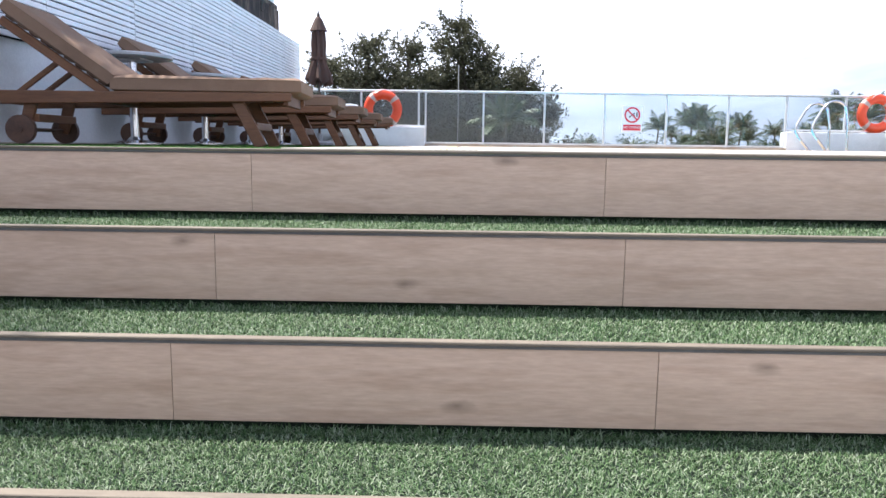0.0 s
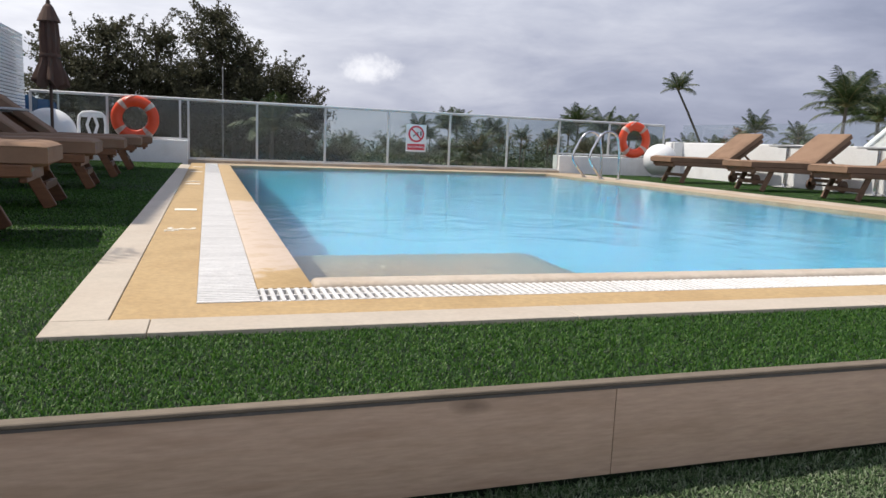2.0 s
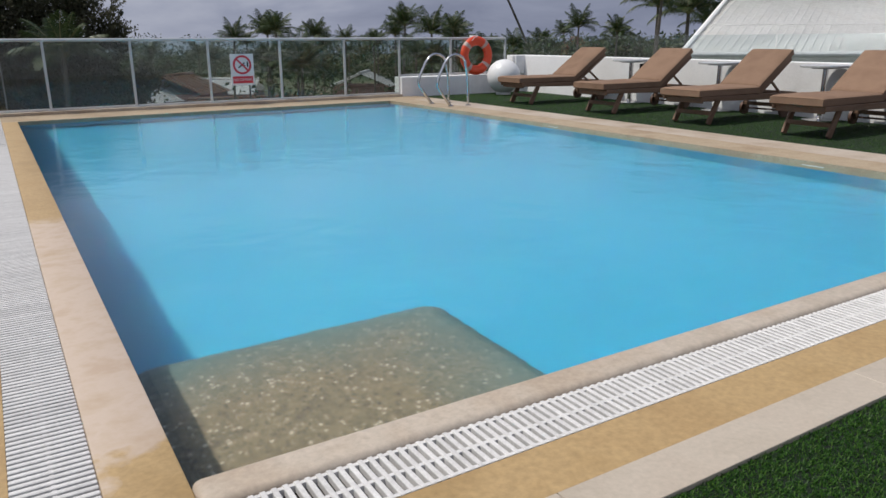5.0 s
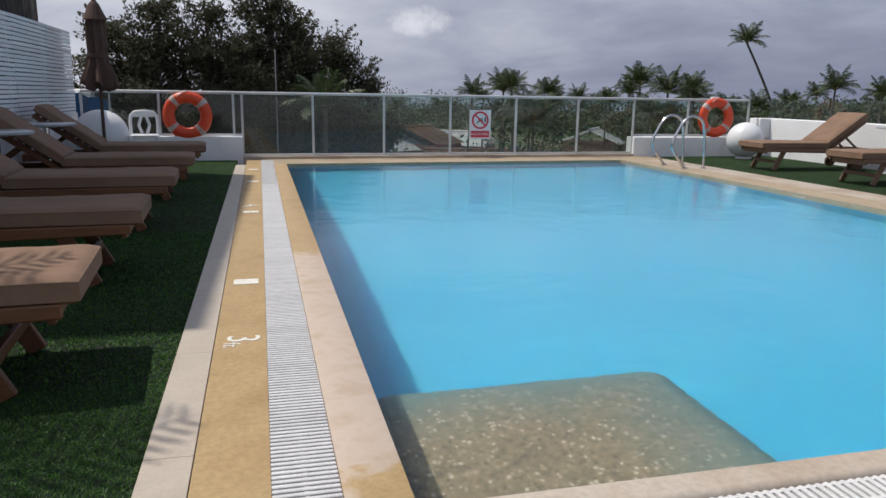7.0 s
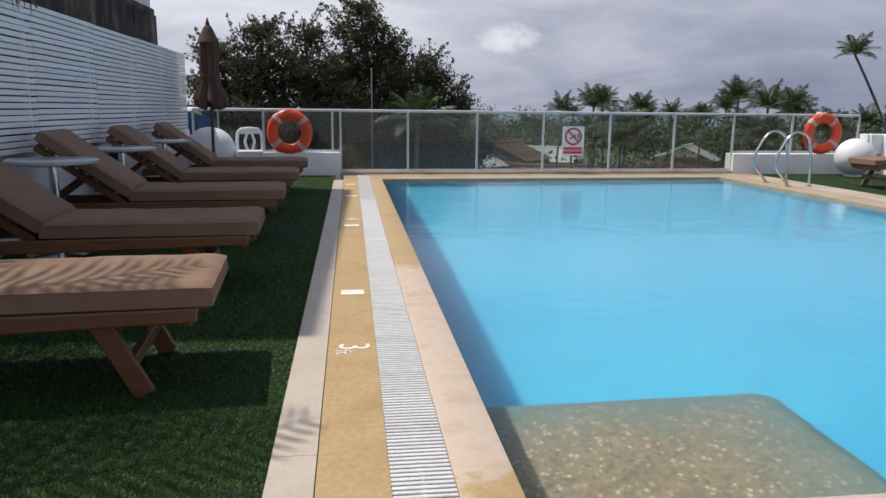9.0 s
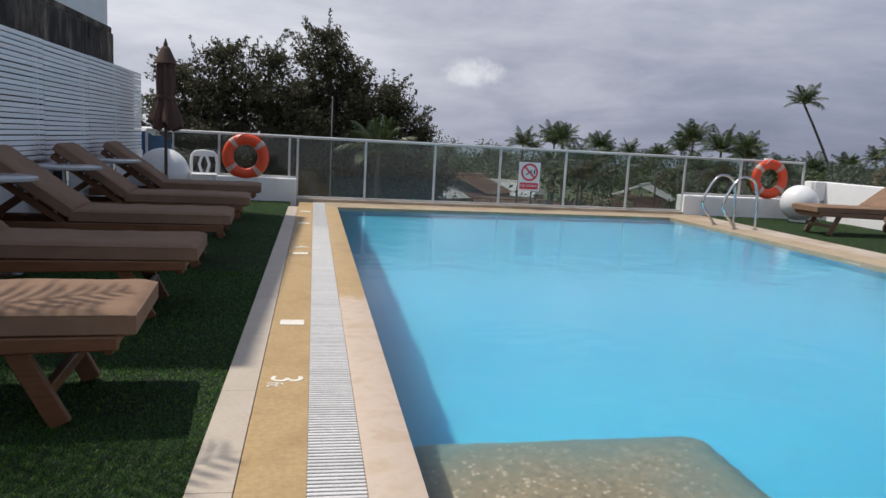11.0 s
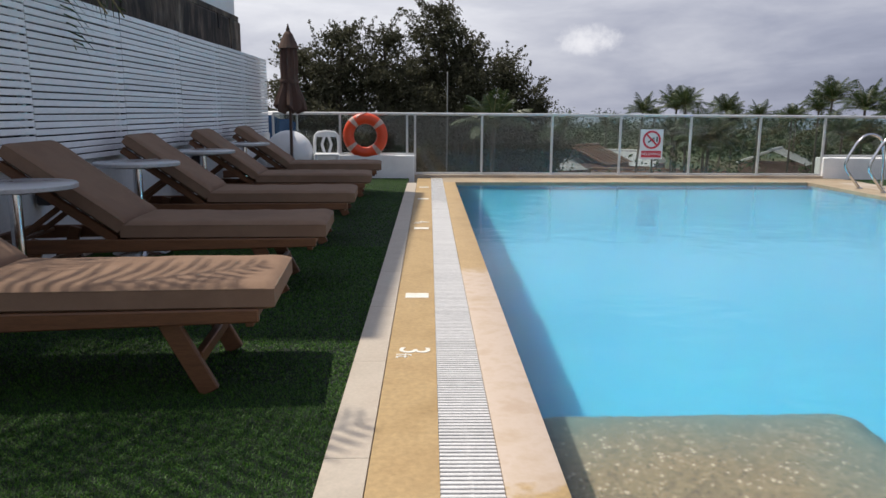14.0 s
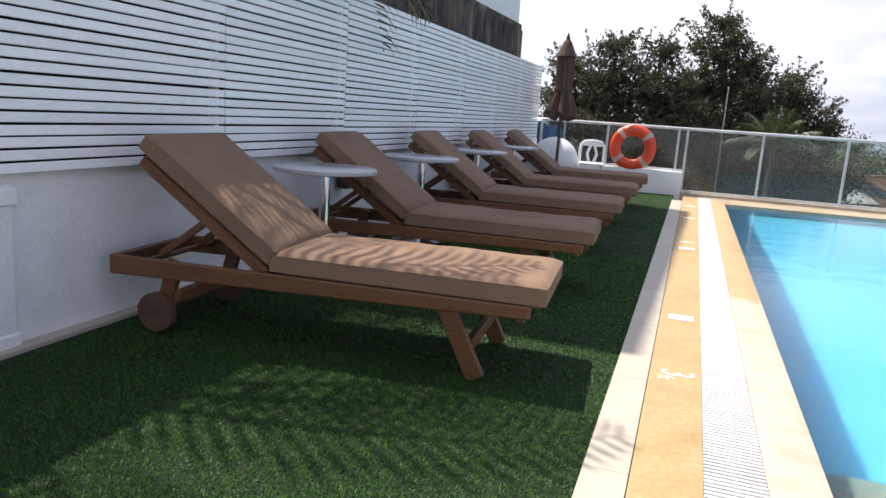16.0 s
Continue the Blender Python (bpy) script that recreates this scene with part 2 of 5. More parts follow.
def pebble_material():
    """Exposed pebbles in sandy cement, with the deeper water's blue-green tint painted in towards the outer rim."""
    m = pbr("pebble_finish", [(0.12, 0.092, 0.050), (0.215, 0.165, 0.095), (0.15, 0.118, 0.066)], rough=0.7, scale=6, fine=120, fine_amt=0.5, bump=0.6, depth=0.01, rand=0)
    tr = m.node_tree
    b = tr.nodes["Principled BSDF"]
    source = b.inputs["Base Color"].links[0].from_socket
    co = tr.nodes.new("ShaderNodeTexCoord")
    v = node(tr, "ShaderNodeTexVoronoi", Scale=60.0, Randomness=1.0)
    tr.links.new(co.outputs["Object"], v.inputs["Vector"])
    sp = tr.nodes.new("ShaderNodeSeparateColor")
    tr.links.new(v.outputs["Color"], sp.inputs[0])
    tone = ramp(tr, [(0.0, (0.05, 0.04, 0.025)), (0.25, (0.10, 0.078, 0.045)), (0.6, (0.20, 0.155, 0.09)), (0.86, (0.28, 0.225, 0.145)), (0.94, (0.52, 0.46, 0.36))])
    tr.links.new(sp.outputs[0], tone.inputs[0])
    shape = tr.nodes.new("ShaderNodeMapRange")
    tr.links.new(v.outputs["Distance"], shape.inputs[0])
    shape.inputs[1].default_value, shape.inputs[2].default_value, shape.inputs[3].default_value, shape.inputs[4].default_value = 0.25, 0.55, 0.9, 0.1
    col = mixer(tr, "MIX", shape.outputs[0], source, tone.outputs[0])
    # blue-green of light through deeper water, mixed into the colour near the outer edges
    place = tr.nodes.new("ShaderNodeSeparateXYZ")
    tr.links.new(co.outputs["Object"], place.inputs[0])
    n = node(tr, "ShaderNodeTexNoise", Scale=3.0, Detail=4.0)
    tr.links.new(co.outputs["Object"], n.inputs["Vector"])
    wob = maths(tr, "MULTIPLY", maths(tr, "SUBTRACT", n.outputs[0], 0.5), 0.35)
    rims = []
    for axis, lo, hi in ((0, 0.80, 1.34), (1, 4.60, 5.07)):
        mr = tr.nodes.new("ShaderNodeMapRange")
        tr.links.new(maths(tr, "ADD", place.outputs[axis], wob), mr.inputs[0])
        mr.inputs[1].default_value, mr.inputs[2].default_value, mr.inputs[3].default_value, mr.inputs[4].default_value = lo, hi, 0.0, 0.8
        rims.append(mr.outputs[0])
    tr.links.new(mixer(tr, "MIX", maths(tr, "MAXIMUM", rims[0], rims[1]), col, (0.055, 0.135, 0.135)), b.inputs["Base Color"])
    return m


TURF_BASE = pbr("turf_backing", [(0.004, 0.014, 0.004), (0.010, 0.034, 0.008)], rough=0.9, scale=9, fine=260, fine_amt=0.6, bump=0.9, depth=0.02, rand=0)
BLADE = leaf_material("turf_fibre", [(0.009, 0.040, 0.003), (0.019, 0.074, 0.006), (0.036, 0.116, 0.009), (0.058, 0.155, 0.015), (0.099, 0.190, 0.031)], rough=0.5, translucent=0.42)
# lighter copy of the turf colour, with the steps' bright sun sheen painted in
BLADE_SHEEN = leaf_material("sheen_turf_fibre", [(0.026, 0.064, 0.016), (0.058, 0.116, 0.036), (0.108, 0.172, 0.072), (0.18, 0.235, 0.13), (0.30, 0.34, 0.24)], rough=0.7, translucent=0.2)
PLANK = plank_material()
NOSING = pbr("stair_nosing", [(0.11, 0.088, 0.064), (0.17, 0.138, 0.102)], rough=0.75, scale=5, fine=50, stretch=(0.3, 1, 1), bump=0.2)
NOSING_DARK = pbr("nosing_dark_lip", [(0.05, 0.047, 0.045), (0.09, 0.085, 0.08)], rough=0.6, rand=0)
BEIGE = pbr("beige_tile", [(0.396, 0.340, 0.271), (0.456, 0.396, 0.323), (0.421, 0.357, 0.288)], rough=0.5, scale=3, fine=60, fine_amt=0.12, bump=0.06, rand=0.05)
TAN = pbr("tan_coping", [(0.332, 0.220, 0.093), (0.407, 0.282, 0.133), (0.365, 0.245, 0.112)], rough=0.65, scale=2.2, fine=45, fine_amt=0.22, bump=0.2, rand=0)
SOFT = pbr("faded_coping", [(0.323, 0.238, 0.149), (0.399, 0.315, 0.212), (0.348, 0.264, 0.170), (0.281, 0.200, 0.128)], rough=0.6, scale=2.0, fine=40, fine_amt=0.2, bump=0.15, rand=0)
def worn_edge():
    """Tan coat whose worn, bleached stretch runs along the near half of the pool edge."""
    m = TAN.copy()
    m.name = "worn_tan_coping"
    tr = m.node_tree
    b = tr.nodes["Principled BSDF"]
    source = b.inputs["Base Color"].links[0].from_socket
    co, sp = tr.nodes.new("ShaderNodeTexCoord"), tr.nodes.new("ShaderNodeSeparateXYZ")
    tr.links.new(co.outputs["Object"], sp.inputs[0])
    n = node(tr, "ShaderNodeTexNoise", Scale=1.7, Detail=5.0, Roughness=0.6)
    fine = node(tr, "ShaderNodeTexNoise", Scale=5.0, Detail=6.0, Roughness=0.6)
    for k in (n, fine):
        tr.links.new(co.outputs["Object"], k.inputs["Vector"])
    wob = maths(tr, "ADD", maths(tr, "MULTIPLY", maths(tr, "SUBTRACT", n.outputs[0], 0.5), 1.1), maths(tr, "MULTIPLY", maths(tr, "SUBTRACT", fine.outputs[0], 0.5), 0.5))
    along = maths(tr, "ADD", sp.outputs[1], wob)
    ends = []
    for y0, y1, k0, k1 in ((4.16, 4.24, 0.0, 0.95), (6.9, 7.15, 0.95, 0.08)):
        mr = tr.nodes.new("ShaderNodeMapRange")
        mr.inputs[1].default_value, mr.inputs[2].default_value, mr.inputs[3].default_value, mr.inputs[4].default_value = y0, y1, k0, k1
        tr.links.new(along, mr.inputs[0])
        ends.append(mr.outputs[0])
    pale = ramp(tr, [(0.35, (0.44, 0.34, 0.26)), (0.5, (0.50, 0.41, 0.34)), (0.72, (0.42, 0.32, 0.23))])
    tr.links.new(fine.outputs[0], pale.inputs[0])
    tr.links.new(mixer(tr, "MIX", maths(tr, "MINIMUM", ends[0], ends[1]), source, pale.outputs[0]), b.inputs["Base Color"])
    return m


ROSE = worn_edge()
PALE = pbr("pale_coping", [(0.405, 0.342, 0.270), (0.477, 0.414, 0.342), (0.414, 0.338, 0.261), (0.306, 0.234, 0.162)], rough=0.55, scale=1.6, fine=40, fine_amt=0.2, bump=0.12, rand=0)
GRATE = pbr("white_grating", [(0.570, 0.561, 0.552), (0.681, 0.672, 0.662)], rough=0.4, scale=20, fine=120, fine_amt=0.15, bump=0.05, rand=0.07)
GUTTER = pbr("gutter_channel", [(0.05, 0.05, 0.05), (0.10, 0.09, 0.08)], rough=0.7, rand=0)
WHITE_WALL = pbr("white_render", [(0.74, 0.75, 0.76), (0.81, 0.815, 0.82), (0.68, 0.68, 0.68)], rough=0.75, scale=1.3, fine=60, fine_amt=0.1, bump=0.15, rand=0)
SLAT = pbr("white_slat", [(0.86, 0.875, 0.885), (0.90, 0.905, 0.905)], rough=0.5, scale=4, fine=50, fine_amt=0.08, bump=0.08, stretch=(1, 0.3, 1), rand=0.05)
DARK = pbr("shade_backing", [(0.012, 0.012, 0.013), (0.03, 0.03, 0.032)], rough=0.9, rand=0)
GRIME = pbr("weathered_concrete", [(0.014, 0.012, 0.011), (0.030, 0.025, 0.022), (0.13, 0.10, 0.075), (0.26, 0.21, 0.165)], rough=0.9, scale=2.1, fine=14, fine_amt=0.55, bump=0.5, depth=0.01, stretch=(1, 1.6, 0.5), rand=0)
CONCRETE = pbr("concrete", [(0.28, 0.27, 0.26), (0.38, 0.37, 0.35)], rough=0.85, scale=2, fine=40, rand=0)
TEAK = pbr("teak", [(0.105, 0.040, 0.015), (0.165, 0.070, 0.027), (0.13, 0.052, 0.020)], rough=0.5, scale=5, fine=60, fine_amt=0.35, bump=0.2, stretch=(0.6, 7, 7), rand=0.14)
TEAK_GREY = pbr("worn_teak", [(0.15, 0.085, 0.05), (0.22, 0.13, 0.08)], rough=0.6, scale=5, fine=60, fine_amt=0.35, bump=0.2, stretch=(0.6, 7, 7), rand=0.14)
FABRIC = pbr("brown_fabric", [(0.186, 0.116, 0.078), (0.234, 0.151, 0.102), (0.202, 0.128, 0.087)], rough=0.85, scale=2.5, fine=420, fine_amt=0.2, bump=0.35, depth=0.0012, rand=0.05, specular=0.2)
PIPING = pbr("brown_piping", [(0.16, 0.10, 0.062), (0.2, 0.125, 0.08)], rough=0.8, rand=0)
WHEEL = pbr("wheel_wood", [(0.07, 0.035, 0.022), (0.12, 0.06, 0.036)], rough=0.55, scale=12, rand=0.1)
CHROME = pbr("brushed_steel", [(0.62, 0.62, 0.63), (0.72, 0.72, 0.73)], rough=0.16, metal=1.0, scale=3, bump=0.0, rough_var=0.06, rand=0)
TABLETOP = pbr("grey_laminate", [(0.44, 0.45, 0.47), (0.53, 0.54, 0.56)], rough=0.16, scale=6, fine=90, fine_amt=0.1, bump=0.0, rough_var=0.05, rand=0.04)
TABLE_RIM = pbr("table_rim", [(0.36, 0.37, 0.38), (0.46, 0.46, 0.47)], rough=0.35, rand=0)
RAIL = pbr("painted_rail", [(0.50, 0.51, 0.52), (0.62, 0.62, 0.63)], rough=0.38, scale=4, fine=70, fine_amt=0.12, metal=0.25, bump=0.05, rand=0.04)
GLASS = glass_material("fence_glass", (0.80, 0.84, 0.83), 0.014)
PARAPET_GLASS = glass_material("parapet_glass", (0.93, 0.96, 0.96), 0.02)
WATER = water_material()
POOL_BLUE = pbr("pool_blue", [(0.036, 0.290, 0.452), (0.044, 0.322, 0.488)], rough=0.5, scale=0.7, fine=9, fine_amt=0.05, bump=0.0, rand=0)
pool_shader = POOL_BLUE.node_tree.nodes["Principled BSDF"]      # light spreading in the cloudy water and paint
pool_shader.inputs["Subsurface Weight"].default_value, pool_shader.inputs["Subsurface Scale"].default_value = 0.75, 0.4
pool_shader.inputs["Subsurface Radius"].default_value = (0.12, 0.6, 1.0)
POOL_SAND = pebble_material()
ORANGE = pbr("orange_plastic", [(0.62, 0.055, 0.013), (0.70, 0.075, 0.020)], rough=0.4, scale=5, fine_amt=0.08, bump=0.03, rand=0)
BAND = pbr("reflective_band", [(0.42, 0.30, 0.26), (0.58, 0.46, 0.42)], rough=0.5, scale=30, rand=0)
ROPE = pbr("white_rope", [(0.55, 0.53, 0.5), (0.65, 0.63, 0.6)], rough=0.8, rand=0)
PLASTIC = pbr("white_plastic", [(0.68, 0.69, 0.70), (0.76, 0.76, 0.76)], rough=0.35, scale=3, fine_amt=0.06, bump=0.03, rand=0)
SIGN_WHITE = pbr("sign_white", [(0.74, 0.74, 0.75), (0.79, 0.79, 0.79)], rough=0.4, fine_amt=0.05, bump=0, rand=0)
SIGN_RED = pbr("sign_red", [(0.55, 0.025, 0.045), (0.62, 0.035, 0.055)], rough=0.4, fine_amt=0.05, bump=0, rand=0)
SIGN_BLACK = pbr("sign_black", [(0.02, 0.02, 0.02), (0.03, 0.03, 0.03)], rough=0.4, bump=0, rand=0)
CANOPY = pbr("brown_canopy", [(0.075, 0.042, 0.032), (0.115, 0.066, 0.050)], rough=0.85, scale=6, fine=200, fine_amt=0.2, bump=0.3, stretch=(1, 1, 0.4), rand=0)
DARKWOOD = pbr("dark_pole", [(0.05, 0.028, 0.018), (0.085, 0.05, 0.032)], rough=0.55, stretch=(5, 5, 0.5), rand=0)
BLACKBOX = pbr("black_plastic", [(0.012, 0.012, 0.013), (0.025, 0.025, 0.026)], rough=0.5, rand=0)
PAINT = pbr("white_marking", [(0.62, 0.58, 0.5), (0.78, 0.76, 0.7)], rough=0.7, scale=30, fine=90, fine_amt=0.2, rand=0)
ROOF_WHITE = pbr("white_metal_roof", [(0.82, 0.82, 0.80), (0.88, 0.88, 0.86), (0.84, 0.83, 0.80)], rough=0.55, scale=1.1, fine=9, fine_amt=0.12, bump=0.05, rand=0.04)
ROOF_RUST = pbr("rusty_roof", [(0.10, 0.055, 0.035), (0.22, 0.11, 0.065), (0.30, 0.26, 0.22)], rough=0.8, scale=0.7, fine=6, fine_amt=0.3, stretch=(4, 0.4, 1), rand=0)
ROOF_GREY = pbr("grey_metal_roof", [(0.58, 0.58, 0.58), (0.76, 0.76, 0.75)], rough=0.5, scale=0.5, fine=6, rand=0.1)
HOUSE = pbr("house_wall", [(0.30, 0.17, 0.14), (0.40, 0.25, 0.21)], rough=0.85, scale=0.6, fine=8, rand=0.2)
TARP = pbr("blue_tarp", [(0.02, 0.10, 0.26), (0.04, 0.16, 0.34)], rough=0.5, scale=3, fine=30, rand=0)
EARTH = pbr("ground_earth", [(0.03, 0.055, 0.02), (0.06, 0.08, 0.03), (0.12, 0.10, 0.06)], rough=0.95, scale=0.06, fine=0.9, fine_amt=0.4, bump=0.3, depth=0.1, rand=0)
SEA = pbr("sea", [(0.05, 0.10, 0.14), (0.07, 0.13, 0.17)], rough=0.25, scale=0.02, fine=0.3, bump=0.1, rand=0)
BARK = pbr("bark", [(0.045, 0.035, 0.027), (0.10, 0.08, 0.06)], rough=0.9, scale=3, fine=20, fine_amt=0.5, bump=0.6, depth=0.01, stretch=(3, 3, 0.6), rand=0.1)
PALM_BARK = pbr("palm_bark", [(0.10, 0.085, 0.07), (0.17, 0.15, 0.125)], rough=0.9, scale=2, fine=9, fine_amt=0.4, bump=0.6, depth=0.01, stretch=(1, 1, 5), rand=0.1)
LEAF_DARK = leaf_material("dark_leaves", [(0.045, 0.047, 0.027), (0.062, 0.064, 0.036), (0.080, 0.080, 0.046), (0.105, 0.100, 0.062)], rough=0.8, translucent=0.3)
LEAF_WOOD = leaf_material("woodland_leaves", [(0.014, 0.030, 0.011), (0.030, 0.056, 0.018), (0.052, 0.080, 0.028), (0.092, 0.104, 0.048)], rough=0.6)
FROND = leaf_material("palm_leaflets", [(0.013, 0.027, 0.009), (0.027, 0.050, 0.015), (0.048, 0.076, 0.024), (0.090, 0.108, 0.044)], rough=0.45, translucent=0.2)
RACHIS = pbr("palm_rachis", [(0.14, 0.13, 0.05), (0.22, 0.18, 0.08)], rough=0.6, rand=0)

# ---- mesh helpers ----


def box(bm, a, b, bevel=0.0, turn=None, segments=1):
    """A box between two corners, with bevelled edges."""
    a, b = Vector(a), Vector(b)
    m = Matrix.Translation((a + b) / 2) @ Matrix.Diagonal((*(b - a), 1))
    if turn is not None:
        m = turn @ m
    made = bmesh.ops.create_cube(bm, size=1, matrix=m)["verts"]
    if bevel:
        edges = {e for v in made for e in v.link_edges}
        bmesh.ops.bevel(bm, geom=list(edges), offset=bevel, segments=segments, profile=0.5, affect="EDGES")
    return bm


def tube(bm, pts, r, n=10, cap=True):
    """A round bar along pts; r is one radius or one for each point."""
    pts = [Vector(p) for p in pts]
    rs = r if isinstance(r, (list, tuple)) else [r] * len(pts)
    rings, ref = [], None
    for i, p in enumerate(pts):
        d = (pts[min(i + 1, len(pts) - 1)] - pts[max(i - 1, 0)]).normalized()
        if ref is None:
            ref = d.orthogonal().normalized()
        ref = (ref - d * ref.dot(d)).normalized()
        side = d.cross(ref)
        rings.append([bm.verts.new(p + (ref * math.cos(2 * math.pi * k / n) + side * math.sin(2 * math.pi * k / n)) * rs[i]) for k in range(n)])
    for a, b in zip(rings, rings[1:]):
        for k in range(n):
            bm.faces.new((a[k], a[(k + 1) % n], b[(k + 1) % n], b[k]))
    if cap:
        bm.faces.new(rings[0][::-1])
        bm.faces.new(rings[-1])
    return bm


def lathe(bm, profile, n=28, at=(0, 0)):
    """A turned shape from (radius, height) pairs."""
    rings = [[bm.verts.new((at[0] + r * math.cos(2 * math.pi * k / n), at[1] + r * math.sin(2 * math.pi * k / n), z)) for k in range(n)] for r, z in profile]
    for a, b in zip(rings, rings[1:]):
        for k in range(n):
            bm.faces.new((a[k], a[(k + 1) % n], b[(k + 1) % n], b[k]))
    bm.faces.new(rings[0][::-1])
    bm.faces.new(rings[-1])
    return bm


def sheet(bm, pts, z0, z1):
    """A flat slab over a polygon, from z0 to z1."""
    lo, hi = [bm.verts.new((x, y, z0)) for x, y in pts], [bm.verts.new((x, y, z1)) for x, y in pts]
    bm.faces.new(lo[::-1])
    bm.faces.new(hi)
    k = len(pts)
    for i in range(k):
        bm.faces.new((lo[i], lo[(i + 1) % k], hi[(i + 1) % k], hi[i]))
    return bm


def finish(bm, name, material, smooth=False, angle=35):
    bmesh.ops.recalc_face_normals(bm, faces=bm.faces)
    me = bpy.data.meshes.new(name)
    bm.to_mesh(me)
    bm.free()
    me.materials.append(material)
    if smooth:
        me.shade_smooth()
        me.set_sharp_from_angle(angle=radians(angle))
    return me


def part(name, bm, material, parent=None, label="", smooth=False, at=None):
    """Links a bmesh as one mesh object, under a thing or a part."""
    ob = new(name, finish(bm, name, material, smooth))
    if parent is not None:
        ob.parent = parent
    if at is not None:
        ob.matrix_basis = at
    return tagged(ob, label)


def piece(name, me, parent, at):
    """One of many alike pieces on shared mesh data."""
    ob = new(name, me)
    ob.parent = parent
    ob.matrix_basis = at if isinstance(at, Matrix) else Matrix.Translation(at)
    return ob


def thing(name, label, category, at=None, group="", kind=""):
    ob = new(name)
    ob.empty_display_size = 0.1
    if at is not None:
        ob.matrix_basis = at
    return tagged(ob, label, category, group, kind)


def setting(name, bm, material, label, category, smooth=False):
    return tagged(part(name, bm, material, smooth=smooth), label, category, kind="structure")


def B():
    return bmesh.new()


def flat_mesh(name, verts, faces, material):
    me = bpy.data.meshes.new(name)
    me.from_pydata(verts, [], faces)
    me.materials.append(material)
    return me


# ---- the plan ----
WALL_X = -3.05              # white wall on the west
PAR_X = 9.0                 # parapet on the east
STEP_Y, GO, RISE, STEPS = 2.76, 0.37, 0.228, 8
POOL_W, OUT_X, TILE_X, GR0, GR1 = -0.018, -0.745, -0.602, -0.388, -0.202      # west coping strips
OUT_Y, TILE_Y, GF0, GF1, IN_Y = 3.31, 3.455, 3.635, 3.822, 3.932   # south coping strips
POOL_E, FAR_W, FAR_E = 5.58, 13.36, 13.62                     # pool's east side, north side at its two ends
EAST_OUT = 6.50
WATER_Z = -0.028


def fence_y(x):
    return 14.28 + (x + 0.65) * 0.02


# ---- ground, sea and distance ----
GROUND = -6.5
bm = B()
bmesh.ops.create_circle(bm, cap_ends=True, segments=64, radius=4000, matrix=Matrix.Translation((0, 0, GROUND)))
setting("ground", bm, EARTH, "green and brown ground far below the roof deck", "ground")
bm = B()
sheet(bm, [(-3000, 260), (3000, 420), (3000, 3900), (-3000, 3900)], GROUND + 0.3, GROUND + 0.6)
setting("water", bm, SEA, "grey blue sea on the horizon", "sea")

# ---- deck, pool and steps ----
deck = B()
for pts in ([(WALL_X, STEP_Y + 0.012), (PAR_X, STEP_Y + 0.012), (PAR_X, OUT_Y), (WALL_X, OUT_Y)],
            [(WALL_X, OUT_Y), (OUT_X, OUT_Y), (OUT_X, 14.6), (WALL_X, 14.6)],
            [(EAST_OUT, OUT_Y), (PAR_X, OUT_Y), (PAR_X, 14.8), (EAST_OUT, 14.8)]):
    sheet(deck, pts, -0.3, -0.012)
floor = setting("floor", deck, TURF_BASE, "roof deck laid with green artificial turf", "turf floor")

bm = B()
top = STEP_Y
for i in range(1, STEPS + 1):
    box(bm, (WALL_X, top - i * GO + 0.012, -2.2), (PAR_X, top - (i - 1) * GO + 0.004, -i * RISE - 0.012))
setting("stair_treads", bm, TURF_BASE, "broad steps laid with artificial turf", "steps")
bm = B()
box(bm, (WALL_X, -4.0, -2.3), (PAR_X, top - STEPS * GO + 0.01, -STEPS * RISE - 0.05))
setting("landing", bm, CONCRETE, "plain concrete landing below the steps", "floor")
# unseen wall, added to close the place and bounce light onto the risers
bm = B()
box(bm, (WALL_X - 0.2, -4.2, -2.3), (PAR_X + 0.2, -4.0, 1.2))
setting("wall_south", bm, WHITE_WALL, "unseen plain white wall added behind the steps to bounce light", "wall")

basin = B()
box(basin, (-0.05, IN_Y - 0.03, -0.95), (POOL_E + 0.03, FAR_E + 0.3, -0.66))
for a, b in (((-0.3, IN_Y - 0.2, -1.4), (POOL_W - 0.012, FAR_E + 0.3, -0.085)), ((POOL_E + 0.012, IN_Y - 0.2, -1.4), (POOL_E + 0.3, FAR_E + 0.3, -0.085)),
             ((POOL_W - 0.012, IN_Y - 0.2, -1.4), (POOL_E + 0.012, IN_Y - 0.012, -0.085))):
    box(basin, a, b)
sheet(basin, [(POOL_W - 0.012, FAR_W + 0.012), (POOL_E + 0.012, FAR_E + 0.012), (POOL_E + 0.012, FAR_E + 0.3), (POOL_W - 0.012, FAR_W + 0.3)], -1.4, -0.085)
setting("pool_basin", basin, POOL_BLUE, "blue painted swimming pool basin", "swimming pool")
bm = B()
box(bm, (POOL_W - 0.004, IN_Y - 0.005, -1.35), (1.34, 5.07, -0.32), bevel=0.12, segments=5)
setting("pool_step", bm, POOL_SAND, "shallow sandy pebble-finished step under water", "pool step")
water = new("pool_water", flat_mesh("pool_water", [(POOL_W - 0.01, IN_Y - 0.01, WATER_Z), (POOL_E + 0.01, IN_Y - 0.01, WATER_Z), (POOL_E + 0.01, FAR_E + 0.01, WATER_Z), (POOL_W - 0.01, FAR_W + 0.01, WATER_Z)],
                                    [(0, 1, 2, 3)], WATER))
tagged(water, "clear light blue pool water with faint ripples", "water", kind="structure")
water.visible_shadow = False

